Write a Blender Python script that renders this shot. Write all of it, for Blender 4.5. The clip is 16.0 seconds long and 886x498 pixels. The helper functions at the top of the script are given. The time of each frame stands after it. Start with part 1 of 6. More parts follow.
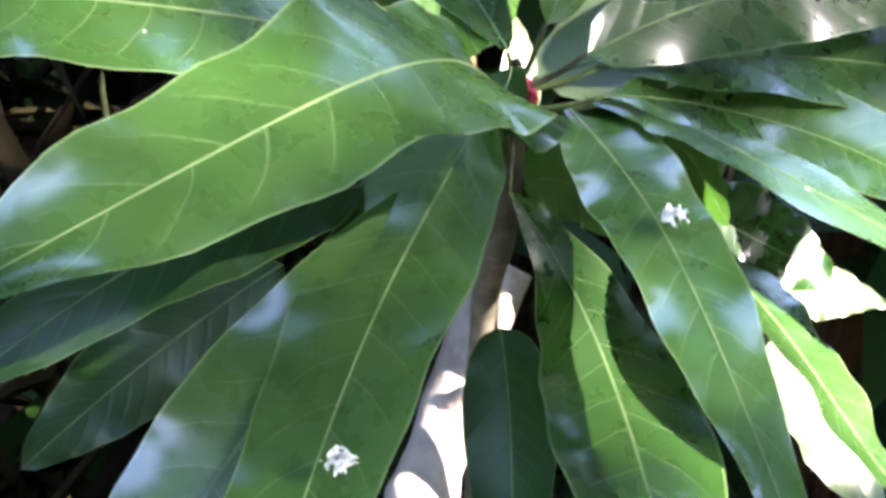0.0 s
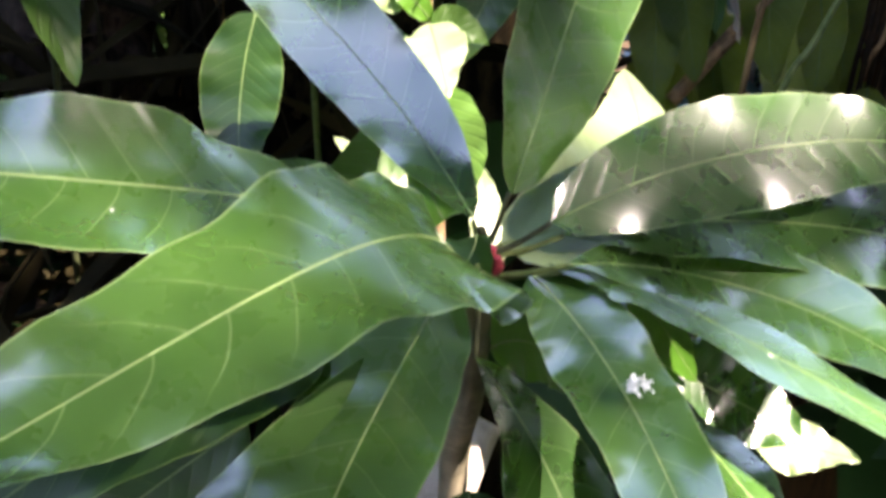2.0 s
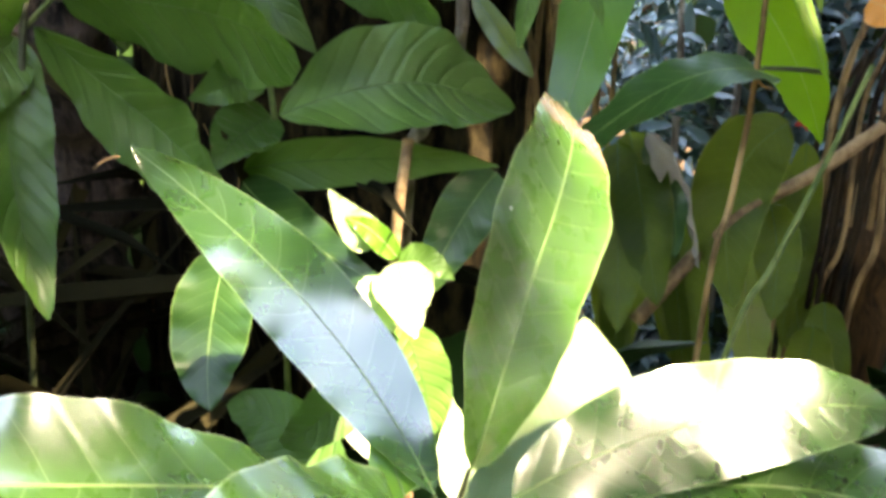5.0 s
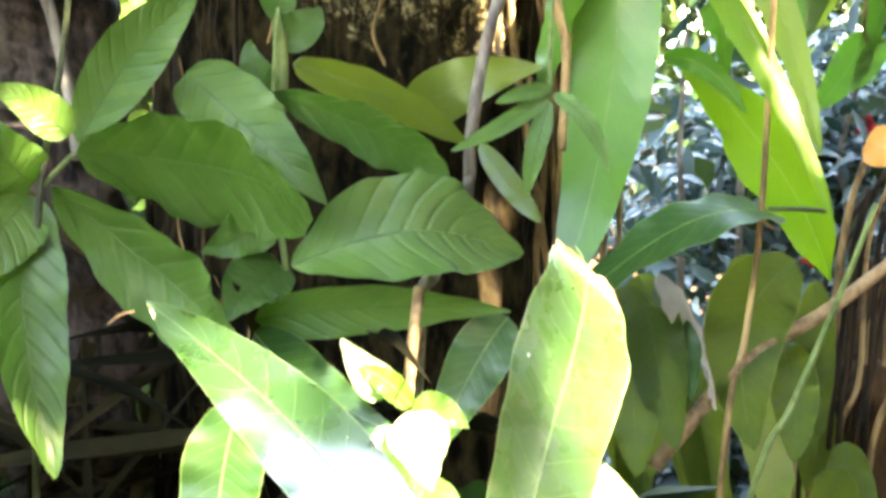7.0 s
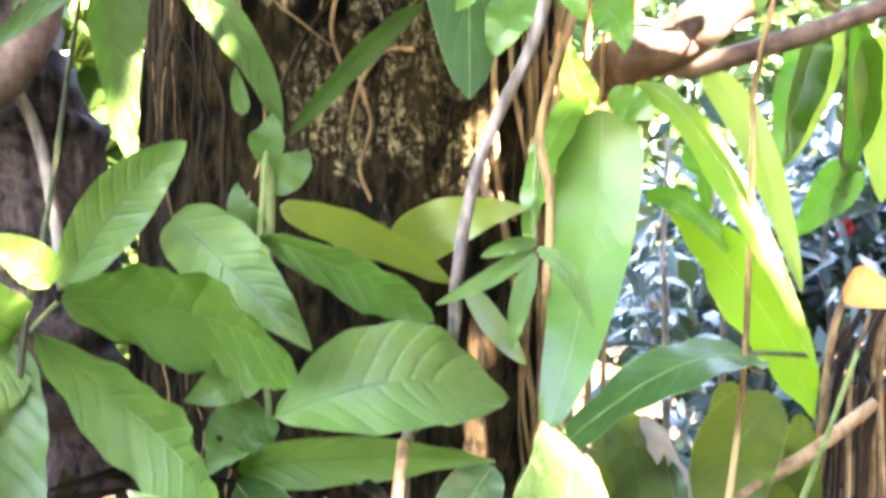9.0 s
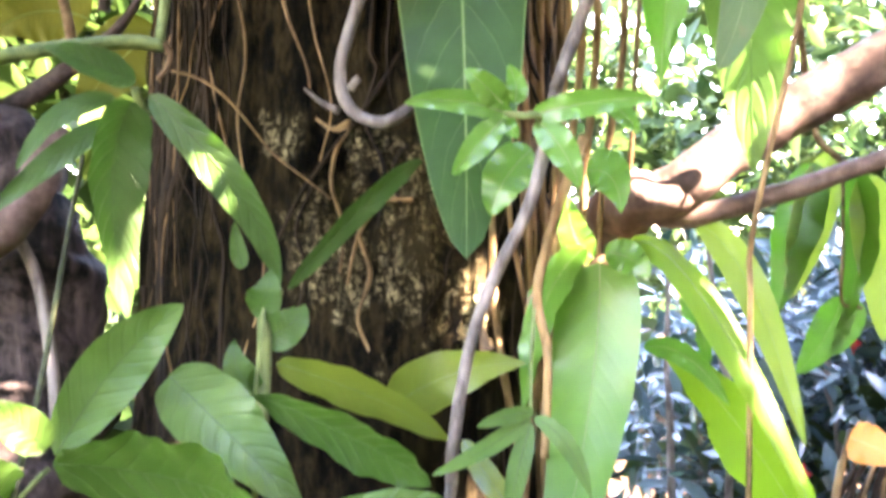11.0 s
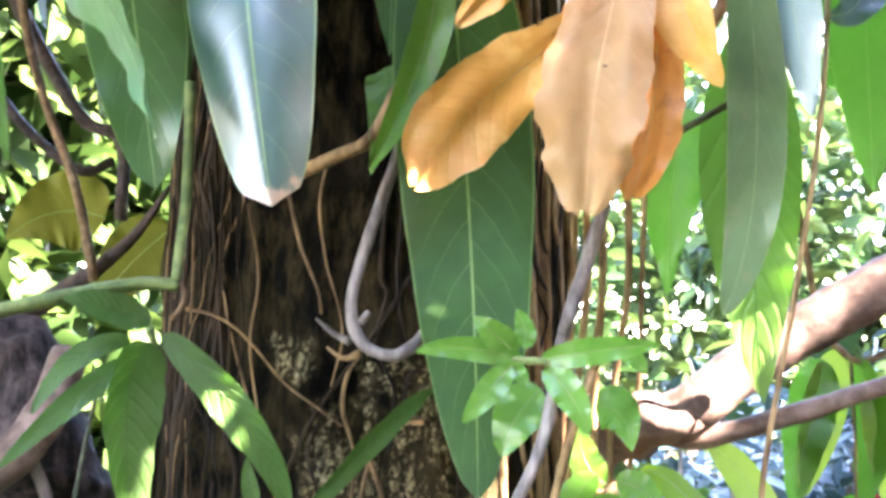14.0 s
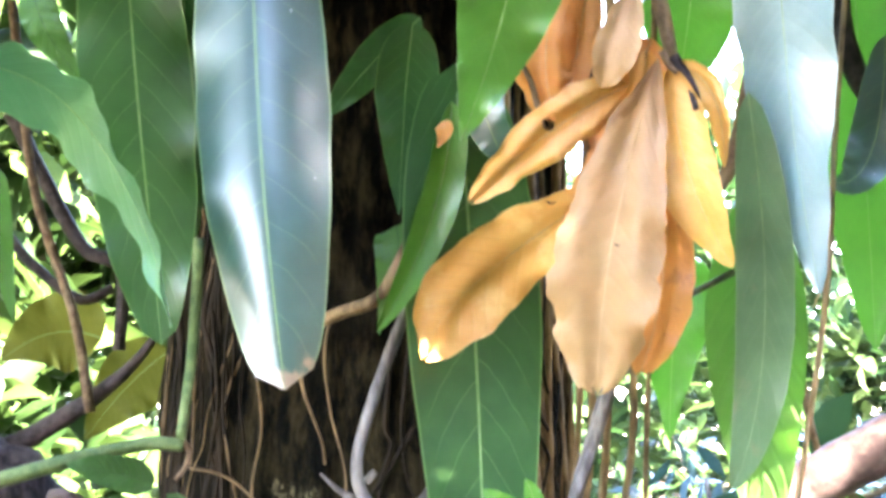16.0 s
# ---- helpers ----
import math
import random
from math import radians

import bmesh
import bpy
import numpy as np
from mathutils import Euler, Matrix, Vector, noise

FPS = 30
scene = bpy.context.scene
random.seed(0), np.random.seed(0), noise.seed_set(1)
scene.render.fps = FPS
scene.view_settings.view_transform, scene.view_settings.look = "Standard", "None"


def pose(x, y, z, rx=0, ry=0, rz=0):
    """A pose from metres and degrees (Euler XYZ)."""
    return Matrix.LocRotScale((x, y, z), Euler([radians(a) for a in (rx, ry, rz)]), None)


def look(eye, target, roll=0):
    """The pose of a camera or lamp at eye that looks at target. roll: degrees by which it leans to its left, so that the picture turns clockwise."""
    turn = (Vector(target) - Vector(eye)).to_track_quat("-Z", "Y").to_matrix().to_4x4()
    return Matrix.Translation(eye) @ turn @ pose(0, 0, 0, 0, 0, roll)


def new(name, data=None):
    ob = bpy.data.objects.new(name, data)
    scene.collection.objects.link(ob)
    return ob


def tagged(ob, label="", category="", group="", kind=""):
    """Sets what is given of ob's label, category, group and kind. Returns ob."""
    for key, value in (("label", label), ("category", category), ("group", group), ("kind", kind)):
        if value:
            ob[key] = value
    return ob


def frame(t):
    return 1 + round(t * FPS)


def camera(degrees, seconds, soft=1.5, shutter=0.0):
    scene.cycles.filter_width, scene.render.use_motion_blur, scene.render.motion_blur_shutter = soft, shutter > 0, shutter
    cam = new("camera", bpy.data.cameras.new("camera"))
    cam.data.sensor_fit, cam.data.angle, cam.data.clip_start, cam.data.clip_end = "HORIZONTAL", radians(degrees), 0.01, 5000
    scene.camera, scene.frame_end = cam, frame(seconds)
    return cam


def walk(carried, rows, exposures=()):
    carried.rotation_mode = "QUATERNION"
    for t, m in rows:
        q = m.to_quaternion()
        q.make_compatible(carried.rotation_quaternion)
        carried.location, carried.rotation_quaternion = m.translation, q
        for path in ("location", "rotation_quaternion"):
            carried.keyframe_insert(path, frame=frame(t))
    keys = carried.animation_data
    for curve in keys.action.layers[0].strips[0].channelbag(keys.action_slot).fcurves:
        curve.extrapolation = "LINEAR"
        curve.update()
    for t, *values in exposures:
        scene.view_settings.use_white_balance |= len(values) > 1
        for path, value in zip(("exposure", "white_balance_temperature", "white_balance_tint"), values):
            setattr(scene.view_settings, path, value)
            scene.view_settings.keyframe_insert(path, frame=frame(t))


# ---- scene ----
cam = camera(48.0, 16.0, soft=3.4, shutter=0.9)
PATH = [
    (0, (0.087, -0.023, 1.327), (0.013, 1.639, 0.216), -0.1),
    (0.5, (0.085, -0.023, 1.326), (0.021, 1.658, 0.245), 0.7),
    (1, (0.087, -0.021, 1.329), (0.046, 1.701, 0.312), 0.9),
    (1.5, (0.088, -0.018, 1.338), (0.057, 1.755, 0.414), 0.8),
    (2, (0.09, -0.015, 1.343), (0.063, 1.773, 0.448), 0.7),
    (2.5, (0.096, -0.016, 1.35), (0.074, 1.812, 0.537), 0.5),
    (3, (0.097, -0.013, 1.355), (0.114, 1.827, 0.57), 0.5),
    (3.5, (0.104, -0.01, 1.371), (0.13, 1.852, 0.64), 0.7),
    (4, (0.107, -0.008, 1.381), (0.105, 1.867, 0.684), 0.1),
    (4.5, (0.097, -0.004, 1.388), (0.125, 1.889, 0.744), 1.4),
    (5, (0.095, -0.006, 1.393), (0.111, 1.903, 0.798), 1.4),
    (5.2, (0.093, -0.006, 1.4), (0.11, 1.906, 0.812), 2.1),
    (7.3, (0.09, -0.003, 1.394), (0.092, 1.976, 1.108), -0.1),
    (7.5, (0.09, 0.0, 1.4), (0.09, 1.981, 1.122), -0.0),
    (8, (0.094, 0.002, 1.417), (0.101, 1.985, 1.16), -0.3),
    (8.5, (0.092, 0.002, 1.432), (0.113, 1.988, 1.199), -0.0),
    (9, (0.09, 0.0, 1.449), (0.122, 1.993, 1.287), 0.3),
    (9.2, (0.09, -0.001, 1.455), (0.123, 1.993, 1.31), 0.3),
    (11.3, (0.096, 0.004, 1.516), (0.115, 2.003, 1.566), 0.3),
    (11.5, (0.094, 0.002, 1.523), (0.109, 2.001, 1.596), 0.2),
    (12, (0.092, -0.001, 1.54), (0.1, 1.996, 1.647), 0.1),
    (12.5, (0.1, 0.0, 1.566), (0.109, 1.994, 1.715), -0.4),
    (13, (0.097, -0.007, 1.587), (0.106, 1.982, 1.79), -0.0),
    (13.5, (0.09, -0.012, 1.599), (0.092, 1.976, 1.817), 0.7),
    (14, (0.094, -0.013, 1.618), (0.099, 1.975, 1.84), -0.2),
    (14.5, (0.093, -0.012, 1.644), (0.119, 1.976, 1.863), -0.3),
    (15, (0.088, -0.018, 1.675), (0.131, 1.967, 1.923), -0.4),
    (15.5, (0.078, -0.024, 1.699), (0.117, 1.956, 1.98), 0.2),
    (16, (0.068, -0.027, 1.716), (0.116, 1.948, 2.03), 0.2),
]
EXPOSURES = [(0, 3.8, 6400, 25), (1.5, 3.62, 7200, 26), (2.5, 3.45, 7300, 25), (3.8, 3.87, 8700, 18), (5.2, 4.68, 9000, 12), (7.3, 5.87, 9000, 13), (8.5, 6.45, 8100, 22), (9, 6.4, 8000, 28), (11.5, 6.1, 7500, 32), (12.5, 6.2, 7300, 32), (14, 6.02, 6900, 29), (15.2, 6.08, 6500, 25), (16, 6.22, 6500, 25)]
walk(cam, [(t, look(eye, target, roll)) for t, eye, target, roll in PATH], EXPOSURES)

# ---- light ----
SUN = Vector((1.05, -0.60, 1.0)).normalized()
world = bpy.data.worlds.new("sky")
scene.world = world
world.use_nodes = True
sky = world.node_tree.nodes.new("ShaderNodeTexSky")
sky.sky_type, sky.sun_disc = "NISHITA", False
sky.sun_elevation = math.asin(SUN.z)
sky.sun_rotation = math.atan2(SUN.x, SUN.y)
background = world.node_tree.nodes["Background"]
background.inputs["Strength"].default_value = 0.15
world.node_tree.links.new(sky.outputs[0], background.inputs["Color"])
sun = new("sun", bpy.data.lights.new("sun", "SUN"))
sun.data.energy, sun.data.angle, sun.data.color = 5.0, radians(0.6), (1.0, 0.95, 0.86)
sun.matrix_world = look((0, 0, 20), tuple(Vector((0, 0, 20)) - SUN))


# ---- materials ----
def material(name):
    mat = bpy.data.materials.new(name)
    mat.use_nodes = True
    nt = mat.node_tree
    return mat, nt, nt.nodes["Principled BSDF"]


def math_node(nt, op, a, b=None, c=None):
    node = nt.nodes.new("ShaderNodeMath")
    node.operation = op
    for slot, value in enumerate((a, b, c)):
        if value is None:
            continue
        if isinstance(value, (int, float)):
            node.inputs[slot].default_value = value
        else:
            nt.links.new(value, node.inputs[slot])
    return node.outputs[0]


def step_node(nt, value, low, high):
    node = nt.nodes.new("ShaderNodeMapRange")
    node.interpolation_type = "SMOOTHSTEP"
    nt.links.new(value, node.inputs["Value"])
    node.inputs["From Min"].default_value, node.inputs["From Max"].default_value = low, high
    return node.outputs["Result"]


def mix_node(nt, fac, a, b):
    node = nt.nodes.new("ShaderNodeMix")
    node.data_type = "RGBA"
    for slot, value in ((0, fac), (6, a), (7, b)):
        if isinstance(value, tuple):
            node.inputs[slot].default_value = (*value, 1.0)
        elif isinstance(value, (int, float)):
            node.inputs[slot].default_value = value
        else:
            nt.links.new(value, node.inputs[slot])
    return node.outputs[2]


def noise_node(nt, scale, detail=4.0, rough=0.55, vector=None, stretch=None):
    node = nt.nodes.new("ShaderNodeTexNoise")
    node.inputs["Scale"].default_value = scale
    node.inputs["Detail"].default_value = detail
    node.inputs["Roughness"].default_value = rough
    if vector is None:
        vector = nt.nodes.new("ShaderNodeTexCoord").outputs["Object"]
    if stretch:
        mapping = nt.nodes.new("ShaderNodeMapping")
        mapping.inputs["Scale"].default_value = stretch
        nt.links.new(vector, mapping.inputs["Vector"])
        vector = mapping.outputs["Vector"]
    nt.links.new(vector, node.inputs["Vector"])
    return node.outputs["Fac"]


def bump_node(nt, height, strength, distance, bsdf):
    node = nt.nodes.new("ShaderNodeBump")
    node.inputs["Strength"].default_value = strength
    node.inputs["Distance"].default_value = distance
    nt.links.new(height, node.inputs["Height"])
    nt.links.new(node.outputs[0], bsdf.inputs["Normal"])
    return node.outputs[0]


def leaf_material(name, dark, light, vein, through_color, rough=0.38, veins=16, slant=2.2,
                  let=0.3, spots=0.0, vein_amount=0.3, coat=0.4, relief=0.1, blotch=(0, 0, 0), blotches=0.0, tip=None, tip_from=1.025, shine=0.8, wax=1.5):
    """A blade with a pale midrib, slanting side veins, mottling, specks and some light let through."""
    mat, nt, bsdf = material(name)
    uv = nt.nodes.new("ShaderNodeUVMap").outputs[0]
    split = nt.nodes.new("ShaderNodeSeparateXYZ")
    nt.links.new(uv, split.inputs[0])
    u, v = split.outputs[0], split.outputs[1]
    side = math_node(nt, "SUBTRACT", v, 0.5)
    away = math_node(nt, "MULTIPLY", math_node(nt, "ABSOLUTE", side), 2.0)
    wobble = math_node(nt, "MULTIPLY", noise_node(nt, 22.0, 2.0), 0.5)
    shift = math_node(nt, "MULTIPLY", math_node(nt, "SIGN", side), 0.23)
    bend = math_node(nt, "POWER", away, 1.25)
    run = math_node(nt, "ADD", math_node(nt, "SUBTRACT", math_node(nt, "MULTIPLY", u, float(veins)),
                                         math_node(nt, "MULTIPLY", bend, slant)), math_node(nt, "ADD", wobble, shift))
    saw = math_node(nt, "ABSOLUTE", math_node(nt, "SUBTRACT", math_node(nt, "FRACT", run), 0.5))
    line = math_node(nt, "SUBTRACT", 1.0, step_node(nt, saw, 0.006, 0.026))
    line = math_node(nt, "MULTIPLY", line, math_node(nt, "SUBTRACT", 1.0, step_node(nt, away, 0.55, 0.95)))
    rib = math_node(nt, "SUBTRACT", 1.0, step_node(nt, away, 0.010, 0.030))
    edge = step_node(nt, away, 0.955, 0.985)
    info = nt.nodes.new("ShaderNodeObjectInfo").outputs["Random"]
    mottle = noise_node(nt, 38.0, 5.0, 0.6)
    tone = math_node(nt, "ADD", math_node(nt, "MULTIPLY", mottle, 0.8), math_node(nt, "MULTIPLY", info, 0.35))
    color = mix_node(nt, step_node(nt, tone, 0.25, 0.9), dark, light)
    if blotches:
        patch = step_node(nt, noise_node(nt, 26.0, 6.0, 0.65), 0.62 - blotches, 0.74 - blotches)
        color = mix_node(nt, math_node(nt, "MULTIPLY", patch, 0.75), color, blotch)
    color = mix_node(nt, math_node(nt, "MULTIPLY", line, vein_amount), color, vein)
    color = mix_node(nt, math_node(nt, "MULTIPLY", rib, 0.7), color, vein)
    color = mix_node(nt, math_node(nt, "MULTIPLY", edge, 0.5), color, vein)
    if tip:
        end = math_node(nt, "ADD", u, math_node(nt, "MULTIPLY", noise_node(nt, 60.0, 4.0), 0.14))
        color = mix_node(nt, step_node(nt, end, tip_from, tip_from + 0.025), color, tip)
    if spots:
        cell = nt.nodes.new("ShaderNodeTexVoronoi")
        cell.inputs["Scale"].default_value = 46.0
        nt.links.new(nt.nodes.new("ShaderNodeTexCoord").outputs["Object"], cell.inputs["Vector"])
        dot = math_node(nt, "SUBTRACT", 1.0, step_node(nt, cell.outputs["Distance"], 0.03, 0.07))
        rare = step_node(nt, noise_node(nt, 30.0, 1.0), 0.62 - spots, 0.66 - spots)
        color = mix_node(nt, math_node(nt, "MULTIPLY", dot, rare), color, (0.75, 0.76, 0.7))
    nt.links.new(color, bsdf.inputs["Base Color"])
    bsdf.inputs["Specular IOR Level"].default_value = shine
    bsdf.inputs["Coat Weight"].default_value = coat
    bsdf.inputs["Coat IOR"].default_value = wax
    bsdf.inputs["Coat Roughness"].default_value = rough - 0.1
    gloss = math_node(nt, "ADD", math_node(nt, "MULTIPLY", noise_node(nt, 70.0, 3.0), 0.16), rough - 0.08)
    nt.links.new(gloss, bsdf.inputs["Roughness"])
    pillow = math_node(nt, "ADD", math_node(nt, "MULTIPLY", step_node(nt, saw, 0.0, 0.22), 0.9), math_node(nt, "MULTIPLY", mottle, 0.5))
    bump_node(nt, math_node(nt, "SUBTRACT", pillow, math_node(nt, "MULTIPLY", rib, 0.5)), relief, 0.004, bsdf)
    thin = nt.nodes.new("ShaderNodeBsdfTranslucent")
    nt.links.new(mix_node(nt, math_node(nt, "MULTIPLY", line, 0.4), through_color, vein), thin.inputs["Color"])
    mixed = nt.nodes.new("ShaderNodeMixShader")
    mixed.inputs[0].default_value = let
    nt.links.new(bsdf.outputs[0], mixed.inputs[1])
    nt.links.new(thin.outputs[0], mixed.inputs[2])
    nt.links.new(mixed.outputs[0], nt.nodes["Material Output"].inputs["Surface"])
    return mat


def plain_material(name, dark, light, scale, rough=0.7, bump=0.4, distance=0.003, stretch=None, let=0.0, island=False, shine=0.18):
    mat, nt, bsdf = material(name)
    grain = noise_node(nt, scale, 7.0, 0.65, stretch=stretch)
    coarse = noise_node(nt, scale * 0.16, 3.0, 0.5)
    tone = math_node(nt, "ADD", math_node(nt, "MULTIPLY", grain, 0.65), math_node(nt, "MULTIPLY", coarse, 0.35))
    if island:
        pick = nt.nodes.new("ShaderNodeNewGeometry").outputs["Random Per Island"]
        tone = math_node(nt, "ADD", math_node(nt, "MULTIPLY", tone, 0.4), math_node(nt, "MULTIPLY", pick, 0.6))
    color = mix_node(nt, step_node(nt, tone, *((0.2, 0.8) if island else (0.37, 0.63))), dark, light)
    nt.links.new(color, bsdf.inputs["Base Color"])
    bsdf.inputs["Roughness"].default_value = rough
    bsdf.inputs["Specular IOR Level"].default_value = shine
    if bump:
        bump_node(nt, grain, bump, distance, bsdf)
    if let:
        thin = nt.nodes.new("ShaderNodeBsdfTranslucent")
        nt.links.new(color, thin.inputs["Color"])
        mixed = nt.nodes.new("ShaderNodeMixShader")
        mixed.inputs[0].default_value = let
        nt.links.new(bsdf.outputs[0], mixed.inputs[1])
        nt.links.new(thin.outputs[0], mixed.inputs[2])
        nt.links.new(mixed.outputs[0], nt.nodes["Material Output"].inputs["Surface"])
    return mat


def bark_material():
    mat, nt, bsdf = material("old_bark")
    grain = noise_node(nt, 60.0, 8.0, 0.7, stretch=(1.0, 1.0, 0.35))
    coarse = noise_node(nt, 9.0, 5.0, 0.6)
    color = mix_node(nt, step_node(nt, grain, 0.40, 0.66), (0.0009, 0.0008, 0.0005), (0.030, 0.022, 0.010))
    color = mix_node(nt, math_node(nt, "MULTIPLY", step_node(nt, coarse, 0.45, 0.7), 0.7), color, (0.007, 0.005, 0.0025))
    where = nt.nodes.new("ShaderNodeTexCoord").outputs["Object"]
    dot = step_node(nt, noise_node(nt, 150.0, 6.0, 0.75), 0.47, 0.57)
    near = None
    for spot, reach in (((0.057, 0.933, 1.526), 0.14), ((0.089, 0.934, 1.489), 0.08), ((-0.055, 0.930, 1.623), 0.05), ((0.142, 0.955, 1.461), 0.07)):
        gap = nt.nodes.new("ShaderNodeVectorMath")
        gap.operation = "DISTANCE"
        nt.links.new(where, gap.inputs[0])
        gap.inputs[1].default_value = spot
        close = math_node(nt, "SUBTRACT", 1.0, math_node(nt, "DIVIDE", gap.outputs["Value"], reach))
        near = close if near is None else math_node(nt, "MAXIMUM", near, close)
    grown = math_node(nt, "ADD", noise_node(nt, 16.0, 5.0, 0.65), math_node(nt, "MULTIPLY", math_node(nt, "MAXIMUM", near, -0.35), 0.5))
    zone = step_node(nt, grown, 0.64, 0.80)
    lichen = math_node(nt, "MULTIPLY", math_node(nt, "MULTIPLY", dot, zone), step_node(nt, grain, 0.42, 0.6))
    color = mix_node(nt, math_node(nt, "MULTIPLY", math_node(nt, "MULTIPLY", zone, step_node(nt, coarse, 0.35, 0.65)), 0.6), color, (0.06, 0.045, 0.02))
    color = mix_node(nt, lichen, color, (0.50, 0.42, 0.22))
    nt.links.new(color, bsdf.inputs["Base Color"])
    bsdf.inputs["Roughness"].default_value = 0.9
    bsdf.inputs["Specular IOR Level"].default_value = 0.06
    high = math_node(nt, "ADD", grain, math_node(nt, "MULTIPLY", lichen, 0.5))
    bump_node(nt, high, 0.9, 0.008, bsdf)
    return mat


MANGO = leaf_material("mango_leaf", (0.021, 0.070, 0.011), (0.043, 0.110, 0.020), (0.22, 0.32, 0.13), (0.07, 0.24, 0.015),
                      rough=0.28, veins=13, slant=1.2, let=0.11, spots=0.08, vein_amount=0.36, coat=1.0, relief=0.10, wax=2.05, shine=0.3)
MANGO_TIPPED = leaf_material("brown_tipped_mango_leaf", (0.021, 0.070, 0.011), (0.043, 0.110, 0.020), (0.22, 0.32, 0.13), (0.07, 0.24, 0.015),
                             rough=0.28, veins=13, slant=1.2, let=0.11, spots=0.08, vein_amount=0.36, coat=1.0, relief=0.11, wax=1.6, shine=0.3, tip=(0.12, 0.08, 0.042), tip_from=0.87)
# Darker copy of the mango leaf, with shade put into its colour.
MANGO_DARK = leaf_material("mango_leaf_painted_shade", (0.012, 0.042, 0.009), (0.028, 0.080, 0.016), (0.18, 0.28, 0.08), (0.05, 0.18, 0.02),
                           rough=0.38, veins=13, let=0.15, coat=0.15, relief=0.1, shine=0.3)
MANGO_PALE = leaf_material("young_mango_leaf", (0.040, 0.125, 0.010), (0.075, 0.185, 0.02), (0.15, 0.29, 0.06), (0.09, 0.33, 0.02),
                           rough=0.36, veins=14, let=0.26, relief=0.08, vein_amount=0.15, shine=0.45, coat=0.2)
HANGING = leaf_material("hanging_leaf", (0.010, 0.046, 0.028), (0.024, 0.080, 0.050), (0.25, 0.38, 0.12), (0.05, 0.20, 0.03),
                        rough=0.42, veins=13, slant=1.3, let=0.10, coat=1.0, spots=0.14, relief=0.09, vein_amount=0.16, shine=0.35, wax=1.6, tip=(0.25, 0.16, 0.09))
PALMATE = leaf_material("palmate_leaf", (0.027, 0.072, 0.012), (0.062, 0.126, 0.024), (0.035, 0.085, 0.02), (0.13, 0.38, 0.03),
                        rough=0.44, relief=0.34, veins=10, slant=1.8, let=0.18, vein_amount=0.3, coat=0.1, shine=0.25)
MINT = leaf_material("mint_green_leaf", (0.055, 0.150, 0.060), (0.100, 0.220, 0.100), (0.16, 0.30, 0.14), (0.10, 0.30, 0.08),
                     rough=0.36, veins=12, let=0.22, relief=0.08, vein_amount=0.15, shine=0.5, coat=0.5)
# Direct sun put into the colour: a paled leaf for the sunlit blades.
SUNLIT_LEAF = leaf_material("leaf_painted_sunlight", (0.20, 0.29, 0.12), (0.28, 0.36, 0.18), (0.34, 0.42, 0.2), (0.2, 0.4, 0.08),
                          rough=0.4, veins=12, let=0.25, relief=0.1)
# PALMATE again, its colour dimmed to carry the shade on these leaflets.
PALMATE_DARK = leaf_material("palmate_leaf_painted_shade", (0.019, 0.052, 0.010), (0.042, 0.092, 0.020), (0.022, 0.06, 0.014), (0.10, 0.32, 0.03),
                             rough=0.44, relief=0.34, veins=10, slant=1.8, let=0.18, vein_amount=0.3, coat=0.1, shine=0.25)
# Blue-white base colour imitates the sky's sheen on one hanging leaf.
SKY_SHEEN_LEAF = leaf_material("leaf_painted_sky_sheen", (0.15, 0.23, 0.23), (0.24, 0.33, 0.34), (0.3, 0.38, 0.36), (0.15, 0.3, 0.2),
                         rough=0.36, veins=14, let=0.15, relief=0.1, vein_amount=0.15)
YELLOWED = leaf_material("yellowing_leaf", (0.08, 0.14, 0.015), (0.15, 0.21, 0.02), (0.3, 0.34, 0.08), (0.24, 0.34, 0.03),
                         rough=0.45, let=0.45)
GREY_GREEN = leaf_material("grey_green_leaf", (0.048, 0.092, 0.036), (0.088, 0.145, 0.060), (0.2, 0.24, 0.12), (0.12, 0.22, 0.06), rough=0.42, veins=13, let=0.2, coat=0.2, shine=0.3, blotch=(0.15, 0.13, 0.06), blotches=0.03)
DULL_YELLOW = leaf_material("dull_yellow_leaf", (0.045, 0.055, 0.007), (0.10, 0.10, 0.012), (0.16, 0.16, 0.04), (0.15, 0.13, 0.012), rough=0.5, let=0.3, coat=0.0, shine=0.2)
LIME = leaf_material("lime_green_leaf", (0.062, 0.150, 0.008), (0.105, 0.205, 0.012), (0.2, 0.3, 0.05), (0.20, 0.40, 0.015), rough=0.45, veins=13, let=0.35, coat=0.05, shine=0.25, vein_amount=0.2)
OLIVE = leaf_material("olive_leaf", (0.016, 0.040, 0.002), (0.060, 0.098, 0.005), (0.2, 0.22, 0.06), (0.20, 0.24, 0.02), rough=0.5, let=0.3, coat=0.0, shine=0.2)
DRY = leaf_material("dry_leaf", (0.50, 0.205, 0.026), (0.72, 0.39, 0.09), (0.55, 0.34, 0.12), (0.75, 0.36, 0.05),
                    coat=0.0, rough=0.55, veins=13, let=0.35, vein_amount=0.3, blotch=(0.70, 0.42, 0.13), blotches=0.09, relief=0.18)
DRY_TAN = leaf_material("pale_dry_leaf", (0.26, 0.135, 0.038), (0.41, 0.235, 0.085), (0.45, 0.25, 0.1), (0.65, 0.38, 0.14),
                        coat=0.0, rough=0.6, veins=13, let=0.25, vein_amount=0.3, blotch=(0.36, 0.17, 0.05), blotches=0.05, relief=0.2)
